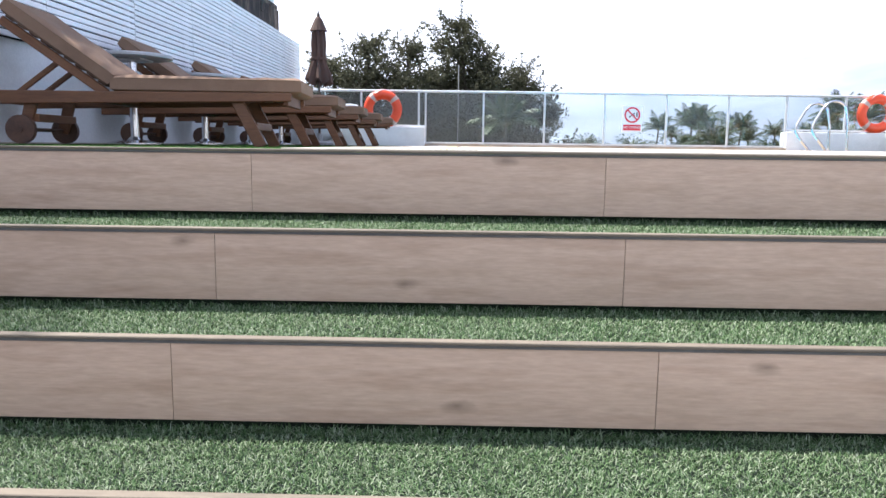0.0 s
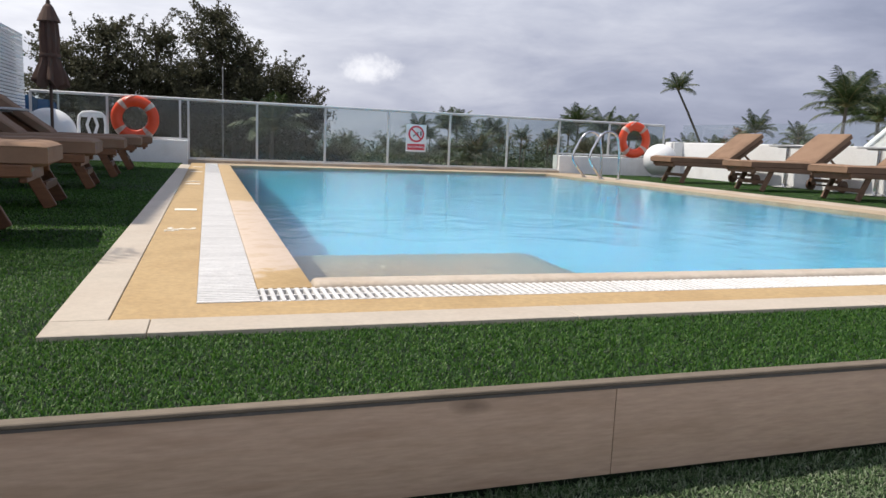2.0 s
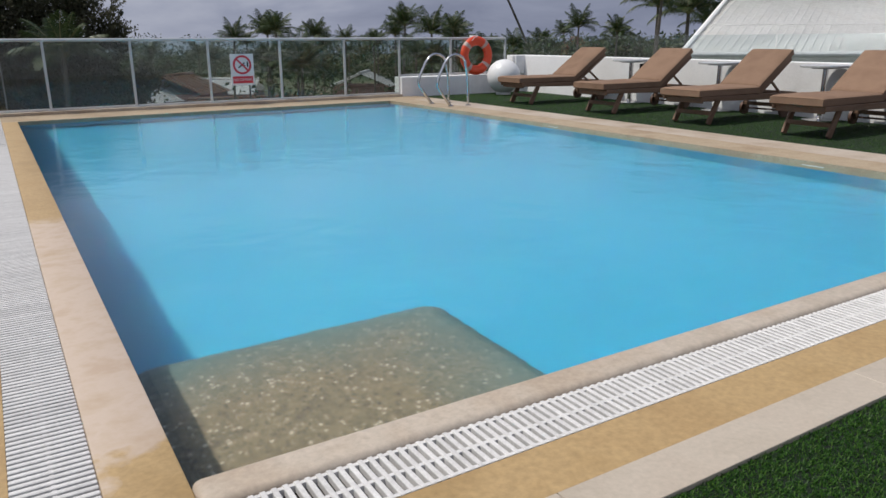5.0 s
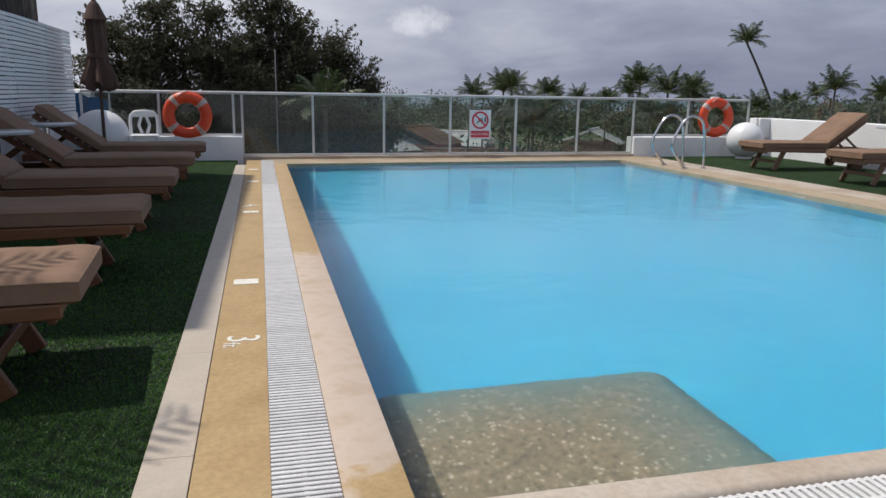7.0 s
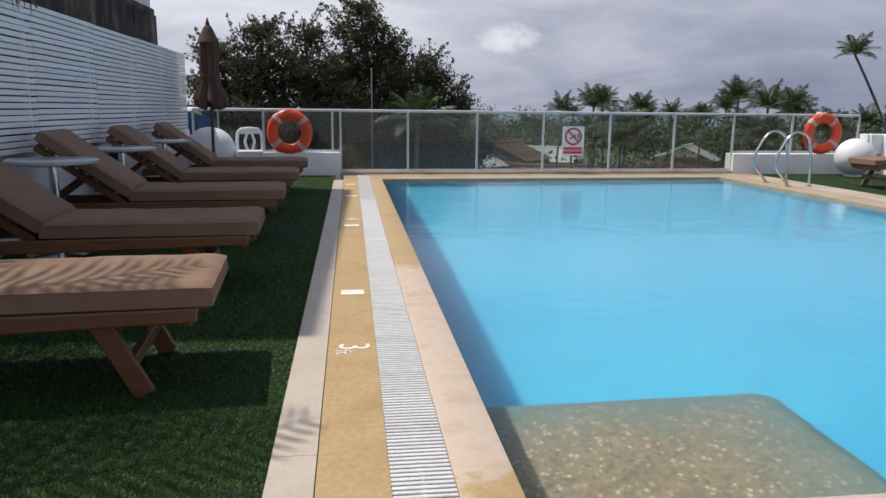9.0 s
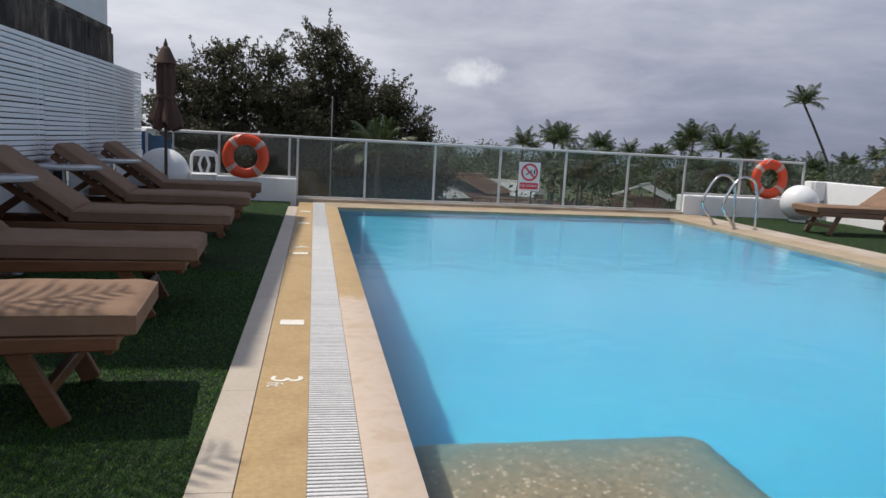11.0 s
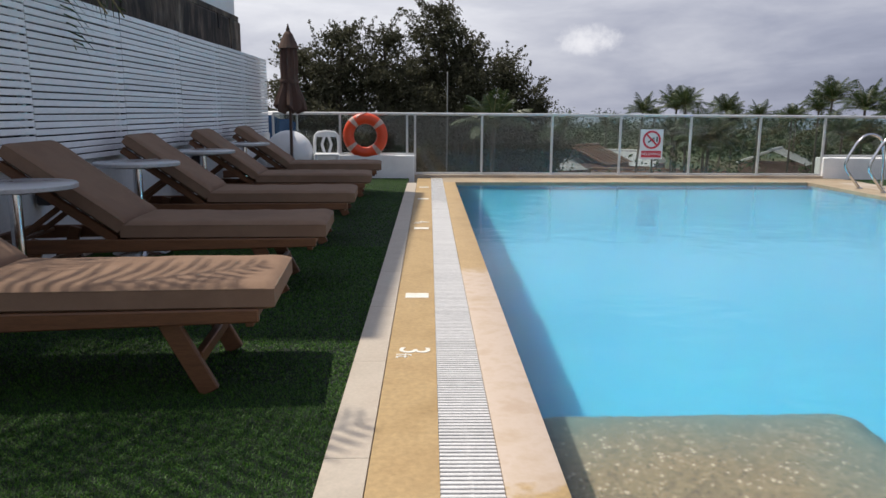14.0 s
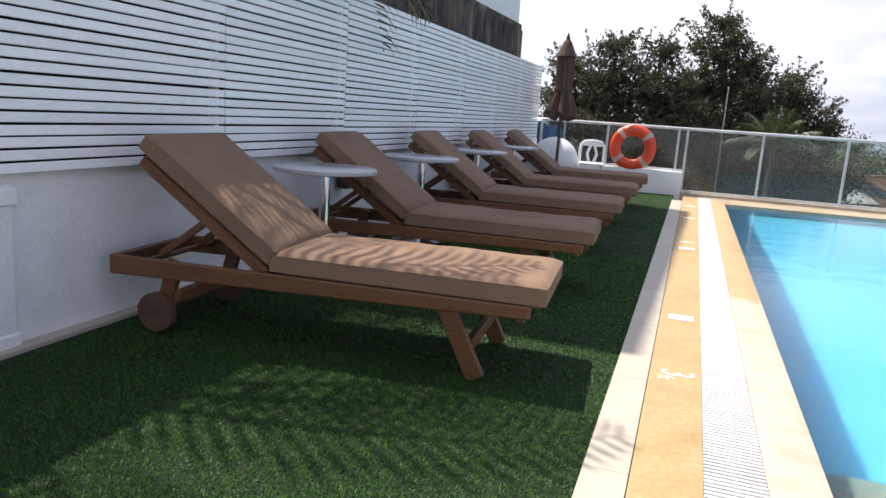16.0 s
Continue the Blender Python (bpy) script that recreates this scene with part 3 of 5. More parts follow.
# white plates stand in for light reflections just below the pool's east edge
for y in (5.9, 9.3):
    sk = thing("pool_glint", "small white plate standing in for a light reflection at the pool's wall", "pool fitting", at=pose(POOL_E, y, 0), group="pool fittings")
    part("plate", box(B(), (-0.006, -0.10, -0.082), (0.012, 0.10, -0.034), bevel=0.005), PLASTIC, sk)
    part("flap", box(B(), (-0.011, -0.075, -0.074), (-0.004, 0.075, -0.042), bevel=0.003), PLASTIC, sk)

# strips of the pool's edge
bm = B()
box(bm, (TILE_X, TILE_Y, -0.25), (GR0, 14.02, 0.0))
box(bm, (GR0, TILE_Y, -0.25), (POOL_E + 0.3, GF0, 0.0))
setting("coping_tan", bm, TAN, "tan coated concrete strip round the pool", "pool edge")
bm = B()
box(bm, (GR1, GF1, -0.2), (POOL_W, FAR_W, 0.004), bevel=0.006, segments=2)
setting("coping_west", bm, ROSE, "tan pool edge worn pinkish along its near half", "pool edge", smooth=True)
bm = B()
box(bm, (POOL_W, GF1, -0.2), (POOL_E, IN_Y + 0.012, 0.016), bevel=0.024, segments=4)
setting("coping_south", bm, PALE, "pale beige rounded pool edge", "pool edge", smooth=True)
bm = B()
sheet(bm, [(GR0, FAR_W), (POOL_W, FAR_W), (POOL_E, FAR_E), (EAST_OUT, FAR_E + 0.04), (EAST_OUT, fence_y(EAST_OUT) - 0.08), (GR0, fence_y(GR0) - 0.13)], -0.2, 0.002)
setting("coping_north", bm, SOFT, "tan strip between the pool and the glass fence", "pool edge")
bm = B()
sheet(bm, [(POOL_E, OUT_Y + 0.4), (POOL_E + 0.45, OUT_Y + 0.4), (POOL_E + 0.45, FAR_E + 0.02), (POOL_E, FAR_E)], -0.2, 0.003)
setting("coping_east", bm, SOFT, "tan strip on the far side of the pool", "pool edge")
bm = B()
sheet(bm, [(POOL_E + 0.454, OUT_Y), (EAST_OUT, OUT_Y), (EAST_OUT, FAR_E + 0.04), (POOL_E + 0.454, FAR_E + 0.02)], -0.2, 0.001)
setting("coping_east_outer", bm, PALE, "stained pale beige strip beside the turf", "pool edge")

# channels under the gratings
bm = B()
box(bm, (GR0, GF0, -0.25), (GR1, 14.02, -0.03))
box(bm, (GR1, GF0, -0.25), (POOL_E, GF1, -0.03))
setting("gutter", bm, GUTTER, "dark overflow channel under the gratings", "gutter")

# fence kerb and low walls on the north
bm = B()
sheet(bm, [(OUT_X + 0.08, fence_y(-0.66) - 0.13), (6.2, fence_y(6.2) - 0.1), (6.2, fence_y(6.2) + 0.1), (OUT_X + 0.08, fence_y(-0.66) + 0.1)], -0.2, 0.045)
setting("kerb_north", bm, PALE, "low pale kerb under the glass fence", "kerb")
bm = B()
box(bm, (WALL_X - 0.5, 14.14, -0.1), (-0.66, 14.42, 0.36), bevel=0.008)
setting("wall_north_west", bm, WHITE_WALL, "low white wall under the glass fence", "wall")
bm = B()
box(bm, (6.20, 14.34, -0.1), (9.3, 14.62, 0.345), bevel=0.008)
setting("wall_north_east", bm, WHITE_WALL, "low white wall under the glass fence", "wall")
bm = B()
box(bm, (PAR_X, -4.0, -2.3), (PAR_X + 0.22, 14.62, 0.70), bevel=0.008)
box(bm, (8.78, 14.30, 0.345), (PAR_X, 14.62, 0.70), bevel=0.006)
setting("wall_east", bm, WHITE_WALL, "white painted parapet beside the loungers", "wall")
bm = B()
box(bm, (WALL_X - 0.22, -4.0, -2.3), (WALL_X, 14.42, 0.70), bevel=0.004)
setting("wall_west", bm, WHITE_WALL, "white painted low wall under the slatted screen", "wall")
bm = B()
box(bm, (WALL_X, 2.9, -0.1), (WALL_X + 0.075, 14.14, 0.006))
setting("trim", bm, BEIGE, "narrow beige tile strip along the wall's foot", "trim")
bm = B()
box(bm, (WALL_X, 4.18, 0.0), (WALL_X + 0.022, 4.335, 0.66), bevel=0.006)
box(bm, (WALL_X, 4.165, 0.575), (WALL_X + 0.036, 4.35, 0.645), bevel=0.008)
box(bm, (WALL_X, 4.17, 0.0), (WALL_X + 0.034, 4.345, 0.06), bevel=0.008)
setting("pilaster", bm, WHITE_WALL, "white painted pilaster on the low wall", "pilaster")

# ---- slatted screen on the west wall ----
screen = thing("slatted_screen", "tall screen of white horizontal slats above the wall", "screen", kind="structure")
# near-black sheet added so the slat gaps carry their shade as colour
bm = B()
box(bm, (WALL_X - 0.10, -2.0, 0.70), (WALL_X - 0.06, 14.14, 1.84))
part("backing", bm, DARK, screen, "near-black sheet standing in for the shade behind the slats")
seams = [-1.73, -0.25, 1.23, 2.71, 4.19, 5.67, 7.13, 8.60, 10.05, 11.50, 12.93, 14.15]
for k, (y0, y1) in enumerate(zip(seams, seams[1:])):
    me = finish(box(B(), (-0.009, 0.003, -0.0196), (0.009, y1 - y0 - 0.003, 0.0196), bevel=0.003), "slat", SLAT)
    lift = random.uniform(-0.008, 0.008)
    for i in range(24):
        tilt = random.uniform(-0.08, 0.08)
        piece("slat", me, screen, Matrix.Translation((WALL_X + 0.035 + random.uniform(-0.002, 0.002), y0, 0.716 + 0.0487 * i + lift + random.uniform(-0.0016, 0.0016))) @ pose(0, 0, 0, tilt, random.uniform(-3, 3), 0))
    part("batten", box(B(), (WALL_X - 0.05, y0 - 0.018, 0.70), (WALL_X - 0.012, y0 + 0.018, 1.85)), SLAT, screen)

# ---- neighbour's building behind the screen ----
house = thing("neighbour_building", "tall white building with a stained concrete beam", "building", at=pose(-3.22, 13.47, 0, 0, 0, -1.6))
bm = B()
box(bm, (-5.0, -6.4, 2.42), (-0.06, -0.06, 6.1), bevel=0.01)
part("wall", bm, WHITE_WALL, house, "white upper wall")
bm = B()
box(bm, (-4.9, -6.35, GROUND), (-0.16, -0.16, 1.6))
part("lower_wall", bm, CONCRETE, house)
bm = B()
box(bm, (-5.02, -6.45, 1.55), (0, 0, 2.34), bevel=0.02)
for i in range(9):
    y = -random.uniform(0.2, 6.2)
    box(bm, (-0.01, y - random.uniform(0.03, 0.16), 2.34 - random.uniform(0.05, 0.5)), (0.012, y, 2.34), bevel=0.004)
part("beam", bm, GRIME, house, "black-stained concrete beam")
bm = B()
box(bm, (-5.02, -6.45, 2.34), (-0.02, -0.02, 2.42), bevel=0.01)
part("ledge", bm, GRIME, house)

# ---- glass fence on the north ----
fence = thing("glass_fence", "glass fence with grey metal posts and rail", "fence")
TOP = 1.025
xs = [-2.95, -1.87, -0.78, -0.65, 0.45, 1.61, 2.75, 3.93, 5.10, 6.20, 7.32, 8.62]


def fence_span(x0, x1):
    y0, y1 = fence_y(x0), fence_y(x1)
    low = 0.06 if -0.66 < (x0 + x1) / 2 < 6.2 else 0.375
    turn = Matrix.Translation((x0, y0, 0)) @ Matrix.Rotation(math.atan2(y1 - y0, x1 - x0), 4, "Z")
    span = math.hypot(x1 - x0, y1 - y0)
    part("bottom_rail", box(B(), (0.018, -0.015, low - 0.012), (span - 0.018, 0.015, low + 0.02), bevel=0.003), RAIL, fence, at=turn)
    pane = part("pane", box(B(), (0.02, -0.004, low + 0.02), (span - 0.02, 0.004, TOP - 0.02)), GLASS, fence, "dusty clear glass pane", at=turn)
    pane.visible_shadow = False


for x0, x1 in zip(xs, xs[1:]):
    fence_span(x0, x1)
for x in xs:
    low = 0.04 if -0.7 < x < 6.25 else 0.36
    part("post", box(B(), (x - 0.017, fence_y(x) - 0.02, low), (x + 0.017, fence_y(x) + 0.02, TOP - 0.012), bevel=0.004), RAIL, fence)
    part("base_plate", box(B(), (x - 0.04, fence_y(x) - 0.04, low), (x + 0.04, fence_y(x) + 0.04, low + 0.012), bevel=0.003), RAIL, fence)
part("top_rail", tube(B(), [(xs[0], fence_y(xs[0]), TOP), (xs[-1], fence_y(xs[-1]), TOP)], 0.024, 12), RAIL, fence, smooth=True)
guard = thing("parapet_glass", "frameless glass guard on the white parapet", "glass guard")
for i in range(6):
    y1 = 14.5 - i * 1.9
    g = part("pane", box(B(), (PAR_X + 0.10, y1 - 1.88, 0.70), (PAR_X + 0.11, y1, 1.06)), PARAPET_GLASS, guard)
    g.visible_shadow = False


def life_ring(x, y, z, turn):
    ring = thing("life_ring", "orange life ring with pale bands hung on the glass fence", "life ring", at=pose(x, y, z, 0, 0, 0), group="life rings on the fence")
    R, r = 0.275, 0.088
    bm = B()
    n, k = 48, 16
    rows = [[bm.verts.new(((R + r * math.cos(2 * math.pi * j / k)) * math.cos(2 * math.pi * i / n), 0.72 * r * math.sin(2 * math.pi * j / k),
                           (R + r * math.cos(2 * math.pi * j / k)) * math.sin(2 * math.pi * i / n))) for j in range(k)] for i in range(n)]
    for i in range(n):
        for j in range(k):
            bm.faces.new((rows[i][j], rows[(i + 1) % n][j], rows[(i + 1) % n][(j + 1) % k], rows[i][(j + 1) % k]))
    part("ring_body", bm, ORANGE, ring, smooth=True)
    for q in range(4):
        bm = B()
        a0 = math.radians(turn + 90 * q)
        rows = [[bm.verts.new(((R + (r + 0.003) * math.cos(2 * math.pi * j / k)) * math.cos(a0 + 0.06 * i), 0.72 * (r + 0.005) * math.sin(2 * math.pi * j / k),
                               (R + (r + 0.003) * math.cos(2 * math.pi * j / k)) * math.sin(a0 + 0.06 * i))) for j in range(k)] for i in range(-2, 3)]
        for a, b in zip(rows, rows[1:]):
            for j in range(k):
                bm.faces.new((a[j], b[j], b[(j + 1) % k], a[(j + 1) % k]))
        part("band", bm, BAND, ring, "pale reflective band", smooth=True)
    part("bracket", box(B(), (-0.06, 0.02, 0.335), (0.06, 0.16, 0.375), bevel=0.006), PLASTIC, ring, "white hook over the rail")
    part("rope", tube(B(), [(0.03, 0.01, 0.37), (0.0, -0.03, 0.36), (-0.07, -0.05, 0.34), (-0.14, -0.06, 0.28)], 0.006, 6), ROPE, ring, smooth=True)
    return ring


life_ring(-1.455, 14.18, 0.675, 40)
life_ring(7.86, 14.36, 0.705, 50)


def text_mesh(words, size, material, name):
    cu = bpy.data.curves.new(name, "FONT")
    cu.body, cu.size, cu.extrude, cu.align_x, cu.align_y = words, size, 0.0015, "CENTER", "CENTER"
    ob = bpy.data.objects.new(name, cu)
    scene.collection.objects.link(ob)
    me = bpy.data.meshes.new_from_object(ob.evaluated_get(bpy.context.evaluated_depsgraph_get()))
    bpy.data.objects.remove(ob)
    bpy.data.curves.remove(cu)
    me.materials.clear()
    me.materials.append(material)
    return me


sign = thing("warning_sign", "white no-diving sign with a red circle on the fence", "sign", at=pose(3.27, fence_y(3.27) - 0.035, 0.555))
part("board", box(B(), (-0.19, -0.004, -0.245), (0.19, 0.006, 0.245), bevel=0.003), SIGN_WHITE, sign)
bm = B()
for r0, r1 in ((0.118, 0.150),):
    n = 40
    a = [[bm.verts.new((r * math.cos(2 * math.pi * i / n), y, 0.075 + r * math.sin(2 * math.pi * i / n))) for i in range(n)] for r, y in ((r0, -0.005), (r0, -0.009), (r1, -0.009), (r1, -0.005))]
    for p, q in zip(a, a[1:]):
        for i in range(n):
            bm.faces.new((p[i], p[(i + 1) % n], q[(i + 1) % n], q[i]))
part("red_circle", bm, SIGN_RED, sign)
part("red_bar", box(B(), (-0.125, -0.0125, -0.014), (0.125, -0.0095, 0.014), turn=pose(0, 0, 0.075, 0, 45, 0)), SIGN_RED, sign)
bm = B()
box(bm, (-0.075, -0.008, -0.010), (0.055, -0.005, 0.012), bevel=0.002, turn=pose(0, 0, 0.075, 0, -38, 0))
box(bm, (0.0, -0.0085, -0.008), (0.07, -0.0055, 0.006), bevel=0.002, turn=pose(-0.01, 0, 0.085, 0, 20, 0))
box(bm, (0.075, -0.0087, 0.04), (0.10, -0.0057, 0.125), bevel=0.002)
part("pictogram", bm, SIGN_BLACK, sign, "black diving pictogram")
part("red_panel", box(B(), (-0.165, -0.008, -0.215), (0.165, -0.004, -0.105), bevel=0.002), SIGN_RED, sign)
for word, x in (("NO", -0.112), ("DIVING", 0.052)):
    w = new("word", text_mesh(word, 0.06, SIGN_WHITE, "word"))
    w.parent, w.matrix_basis = sign, pose(x, -0.0095, -0.16, 90, 0, 0)

# ---- pool ladder ----
ladder = thing("pool_ladder", "two polished steel hooped grab rails at the pool's edge", "pool ladder")
for y in (12.1, 12.68):
    pts = [(5.86, y, 0.0), (5.80, y, 0.07), (5.66, y, 0.24), (5.615, y, 0.31), (5.612, y, 0.37), (5.64, y, 0.46), (5.745, y, 0.655)]
    pts += [(5.945 - 0.185 * math.cos(a), y, 0.62 + 0.165 * math.sin(a)) for a in (0.5, 0.85, 1.2, 1.57, 1.95, 2.35, 2.75)]
    pts += [(6.14, y, 0.56), (6.165, y, 0.42), (6.18, y, 0.0)]
    part("hoop", tube(B(), pts, 0.021, 12), CHROME, ladder, smooth=True)
    for x in (5.86, 6.18):
        part("flange", lathe(B(), [(0.048, 0.0), (0.048, 0.012), (0.025, 0.02)], 16, at=(x, y)), CHROME, ladder, smooth=True)

# ---- sun loungers ----


def cushion(bm, size, bevel, sag, turn, seed):
    """A stuffed cushion: rounded, with a slightly uneven top."""
    lx, ly, lz = size
    nx, ny = 22, 12
    rnd = random.Random(seed)
    ph = [rnd.uniform(0, 6.28) for _ in range(6)]

    def edge(u, half):
        d = half - abs(u)
        return 1 - (max(0.0, bevel - d) / bevel) ** 2 if d < bevel else 1.0
    grids = []
    for side in (1, -1):
        g = []
        for i in range(nx + 1):
            row = []
            for j in range(ny + 1):
                tx, ty = -math.cos(math.pi * i / nx), -math.cos(math.pi * j / ny)
                x, y = 0.5 * lx * (0.72 * tx + 0.28 * (2 * i / nx - 1)), 0.5 * ly * (0.72 * ty + 0.28 * (2 * j / ny - 1))
                e = math.sqrt(max(0.0, edge(x, lx / 2) * edge(y, ly / 2)))
                z = side * 0.5 * lz * (0.62 + 0.38 * e)
                if side > 0:
                    z += sag * e * (0.5 * math.sin(5.2 * x + ph[0]) * math.sin(4 * y + ph[1]) + 0.25 * math.sin(17 * x + 6 * y + ph[2]) + 0.2 * math.sin(31 * x - 9 * y + ph[3]))
                row.append(bm.verts.new(turn @ Vector((x, y, z))))
            g.append(row)
        grids.append(g)
        for i in range(nx):
            for j in range(ny):
                f = (g[i][j], g[i + 1][j], g[i + 1][j + 1], g[i][j + 1])
                bm.faces.new(f if side > 0 else f[::-1])
    a, b = grids
    ring = [(i, 0) for i in range(nx)] + [(nx, j) for j in range(ny)] + [(i, ny) for i in range(nx, 0, -1)] + [(0, j) for j in range(ny, 0, -1)]
    for (i, j), (k, l) in zip(ring, ring[1:] + ring[:1]):
        bm.faces.new((b[i][j], b[k][l], a[k][l], a[i][j]))
    return bm


def seam(lx, ly, z, turn):
    pts = []
    c = 0.045
    for cx, cy, a0 in ((lx / 2 - c, ly / 2 - c, 0), (-lx / 2 + c, ly / 2 - c, 90), (-lx / 2 + c, -ly / 2 + c, 180), (lx / 2 - c, -ly / 2 + c, 270)):
        pts += [turn @ Vector((cx + c * math.cos(radians(a0 + a)), cy + c * math.sin(radians(a0 + a)), z)) for a in (0, 30, 60, 90)]
    return tube(B(), pts + pts[:1], 0.0035, 6, cap=False)


def lounger(at, label, group, seed, wood):
    lg = thing("sun_lounger", label, "sun lounger", at=at, group=group)
    W = 0.29
    for s in (-1, 1):
        bm = box(B(), (0.0, s * W - 0.016, 0.245), (1.90, s * W + 0.016, 0.332), bevel=0.006)
        for v in bm.verts:
            v.co.z += (0.034 * v.co.x / 1.9 if v.co.z < 0.29 else 0.0) - 0.008 * (1 - v.co.x / 1.9)
        part("side_rail", bm, wood, lg)
        # front leg, raked to the foot, and back leg with its wheel
        part("front_leg", box(B(), (-0.038, s * (W - 0.034) - 0.016, -0.02), (0.038, s * (W - 0.034) + 0.016, 0.315), bevel=0.005,
                              turn=pose(1.69, 0, 0.012, 0, -27, 0)), wood, lg)
        part("back_leg", box(B(), (-0.036, s * (W - 0.034) - 0.016, 0.0), (0.036, s * (W - 0.034) + 0.016, 0.26), bevel=0.005,
                             turn=pose(0.24, 0, 0.07, 0, 16, 0)), wood, lg)
        w = part("wheel", tube(B(), [(0.24, s * (W + 0.006) - 0.018, 0.088), (0.24, s * (W + 0.006) + 0.018, 0.088)], 0.088, 24), WHEEL, lg, "dark wooden wheel", smooth=True)
        part("hub", tube(B(), [(0.24, s * (W + 0.006) + s * 0.015, 0.088), (0.24, s * (W + 0.006) + s * 0.026, 0.088)], 0.02, 12), WHEEL, w, smooth=True)
    part("axle", tube(B(), [(0.24, -W, 0.088), (0.24, W, 0.088)], 0.012, 8), WHEEL, lg, smooth=True)
    part("stretcher", box(B(), (0.30, -W + 0.03, 0.135), (0.335, W - 0.03, 0.185), bevel=0.004), wood, lg)
    part("stretcher", box(B(), (1.64, -W + 0.04, 0.10), (1.675, W - 0.04, 0.15), bevel=0.004), wood, lg)
    for x in (0.02, 0.75, 1.86):
        part("cross_rail", box(B(), (x - 0.016, -W + 0.016, 0.255), (x + 0.016, W - 0.016, 0.325), bevel=0.004), wood, lg)
    me = finish(box(B(), (-0.03, -W + 0.018, -0.009), (0.03, W - 0.018, 0.009), bevel=0.003), "seat_slat", wood)
    for i in range(13):
        piece("seat_slat", me, lg, (0.84 + i * 0.082, 0, 0.310))
    # backrest, hinged on the cross rail
    ang, hinge = 35.5, Vector((0.735, 0, 0.325))
    back = Matrix.Translation(hinge) @ Matrix.Rotation(radians(ang), 4, "Y")
    fr = new("backrest")
    fr.parent = lg
    fr.matrix_basis = back
    for s in (-1, 1):
        part("stile", box(B(), (-0.735, s * (W - 0.045) - 0.015, -0.028), (0.02, s * (W - 0.045) + 0.015, 0.028), bevel=0.006), wood, fr)
        foot, head = Vector((0.16, s * 0.15, 0.315)), back @ Vector((-0.36, s * 0.15, -0.02))
        part("prop", box(B(), (0, -0.011, -0.016), ((head - foot).length, 0.011, 0.016), bevel=0.003,
                         turn=Matrix.Translation(foot) @ Matrix.Rotation(-math.atan2(head.z - foot.z, head.x - foot.x), 4, "Y")), wood, lg)
    part("prop_bar", box(B(), (0.142, -W + 0.016, 0.292), (0.172, W - 0.016, 0.312), bevel=0.003), wood, lg)
    me = finish(box(B(), (-0.028, -W + 0.05, -0.008), (0.028, W - 0.05, 0.008), bevel=0.003), "back_slat", wood)
    for i in range(9):
        piece("back_slat", me, fr, (-0.70 + i * 0.082, 0, 0.037))
    t1 = Matrix.Translation((1.375, 0, 0.374))
    pad = part("seat_cushion", cushion(B(), (1.17, 0.60, 0.11), 0.07, 0.008, t1, seed), FABRIC, lg, "brown fabric seat cushion", smooth=True)
    part("piping", seam(1.168, 0.598, 0.034, t1), PIPING, pad, smooth=True)
    t2 = back @ Matrix.Translation((-0.372, 0, 0.094))
    pad = part("back_cushion", cushion(B(), (0.765, 0.60, 0.11), 0.07, 0.008, t2, seed + 1), FABRIC, lg, "brown fabric back cushion", smooth=True)
    part("piping", seam(0.763, 0.598, 0.034, t2), PIPING, pad, smooth=True)
    return lg


for k in range(5):
    lab = ("half-sunlit" if k == 0 else "shaded") + " teak sun lounger with brown cushions and raised back"
    lounger(pose(-2.975 - 0.02 * (k > 0), 5.05 + 1.655 * k - 0.06 * (k > 0), 0, 0, 0, 4.2 if k == 0 else random.uniform(3.0, 4.2)), lab, "loungers by the white slatted wall", 10 + 3 * k, TEAK)
for k in range(5):
    lounger(pose(8.87, (11.99, 10.19, 8.56, 7.03, 5.47)[k], 0, 0, 0, 180 + random.uniform(-1.2, 1.2)), "sunlit teak sun lounger with brown cushions by the parapet", "loungers by the white parapet", 40 + 3 * k, TEAK_GREY)


def side_table(x, y, group):
    tb = thing("side_table", "round grey table on a polished steel column", "table", at=pose(x, y, 0), group=group)
    top = part("tabletop", lathe(B(), [(0.285, 0.655), (0.30, 0.66), (0.30, 0.682), (0.294, 0.686)], 40), TABLETOP, tb, "smooth grey round top", smooth=True)
    part("rim", lathe(B(), [(0.297, 0.657), (0.3025, 0.660), (0.3025, 0.678), (0.297, 0.681)], 40), TABLE_RIM, top, smooth=True)
    part("column", tube(B(), [(0, 0, 0.03), (0, 0, 0.655)], 0.032, 20), CHROME, tb, smooth=True)
    part("base", lathe(B(), [(0.21, 0.0), (0.21, 0.01), (0.16, 0.022), (0.06, 0.035), (0.034, 0.06)], 32), CHROME, tb, smooth=True)
    part("bracket", box(B(), (-0.12, -0.12, 0.638), (0.12, 0.12, 0.654), bevel=0.004), TABLE_RIM, tb)
    return tb


for k in range(4):
    side_table(-2.56 - 0.02 * k, 6.02 + 1.655 * k, "tables between the loungers")
for k in range(4):
    side_table(8.68, (11.08, 9.36, 7.78, 6.24)[k], "tables by the parapet")


def flood_box(x, y, z, turn):
    fl = thing("wall_box", "small black box fixed to the white wall", "wall box", at=pose(x, y, z, 0, 0, turn))
    part("body", box(B(), (0.02, -0.06, -0.09), (0.11, 0.06, 0.09), bevel=0.01), BLACKBOX, fl)
    part("bracket", box(B(), (0.0, -0.03, -0.03), (0.03, 0.03, 0.03), bevel=0.004), BLACKBOX, fl)


flood_box(WALL_X, 7.15, 0.52, 0)
flood_box(WALL_X, 10.4, 0.52, 0)
flood_box(PAR_X, 11.05, 0.52, 180)

# ---- round white planters, chair and parasol in the corners ----


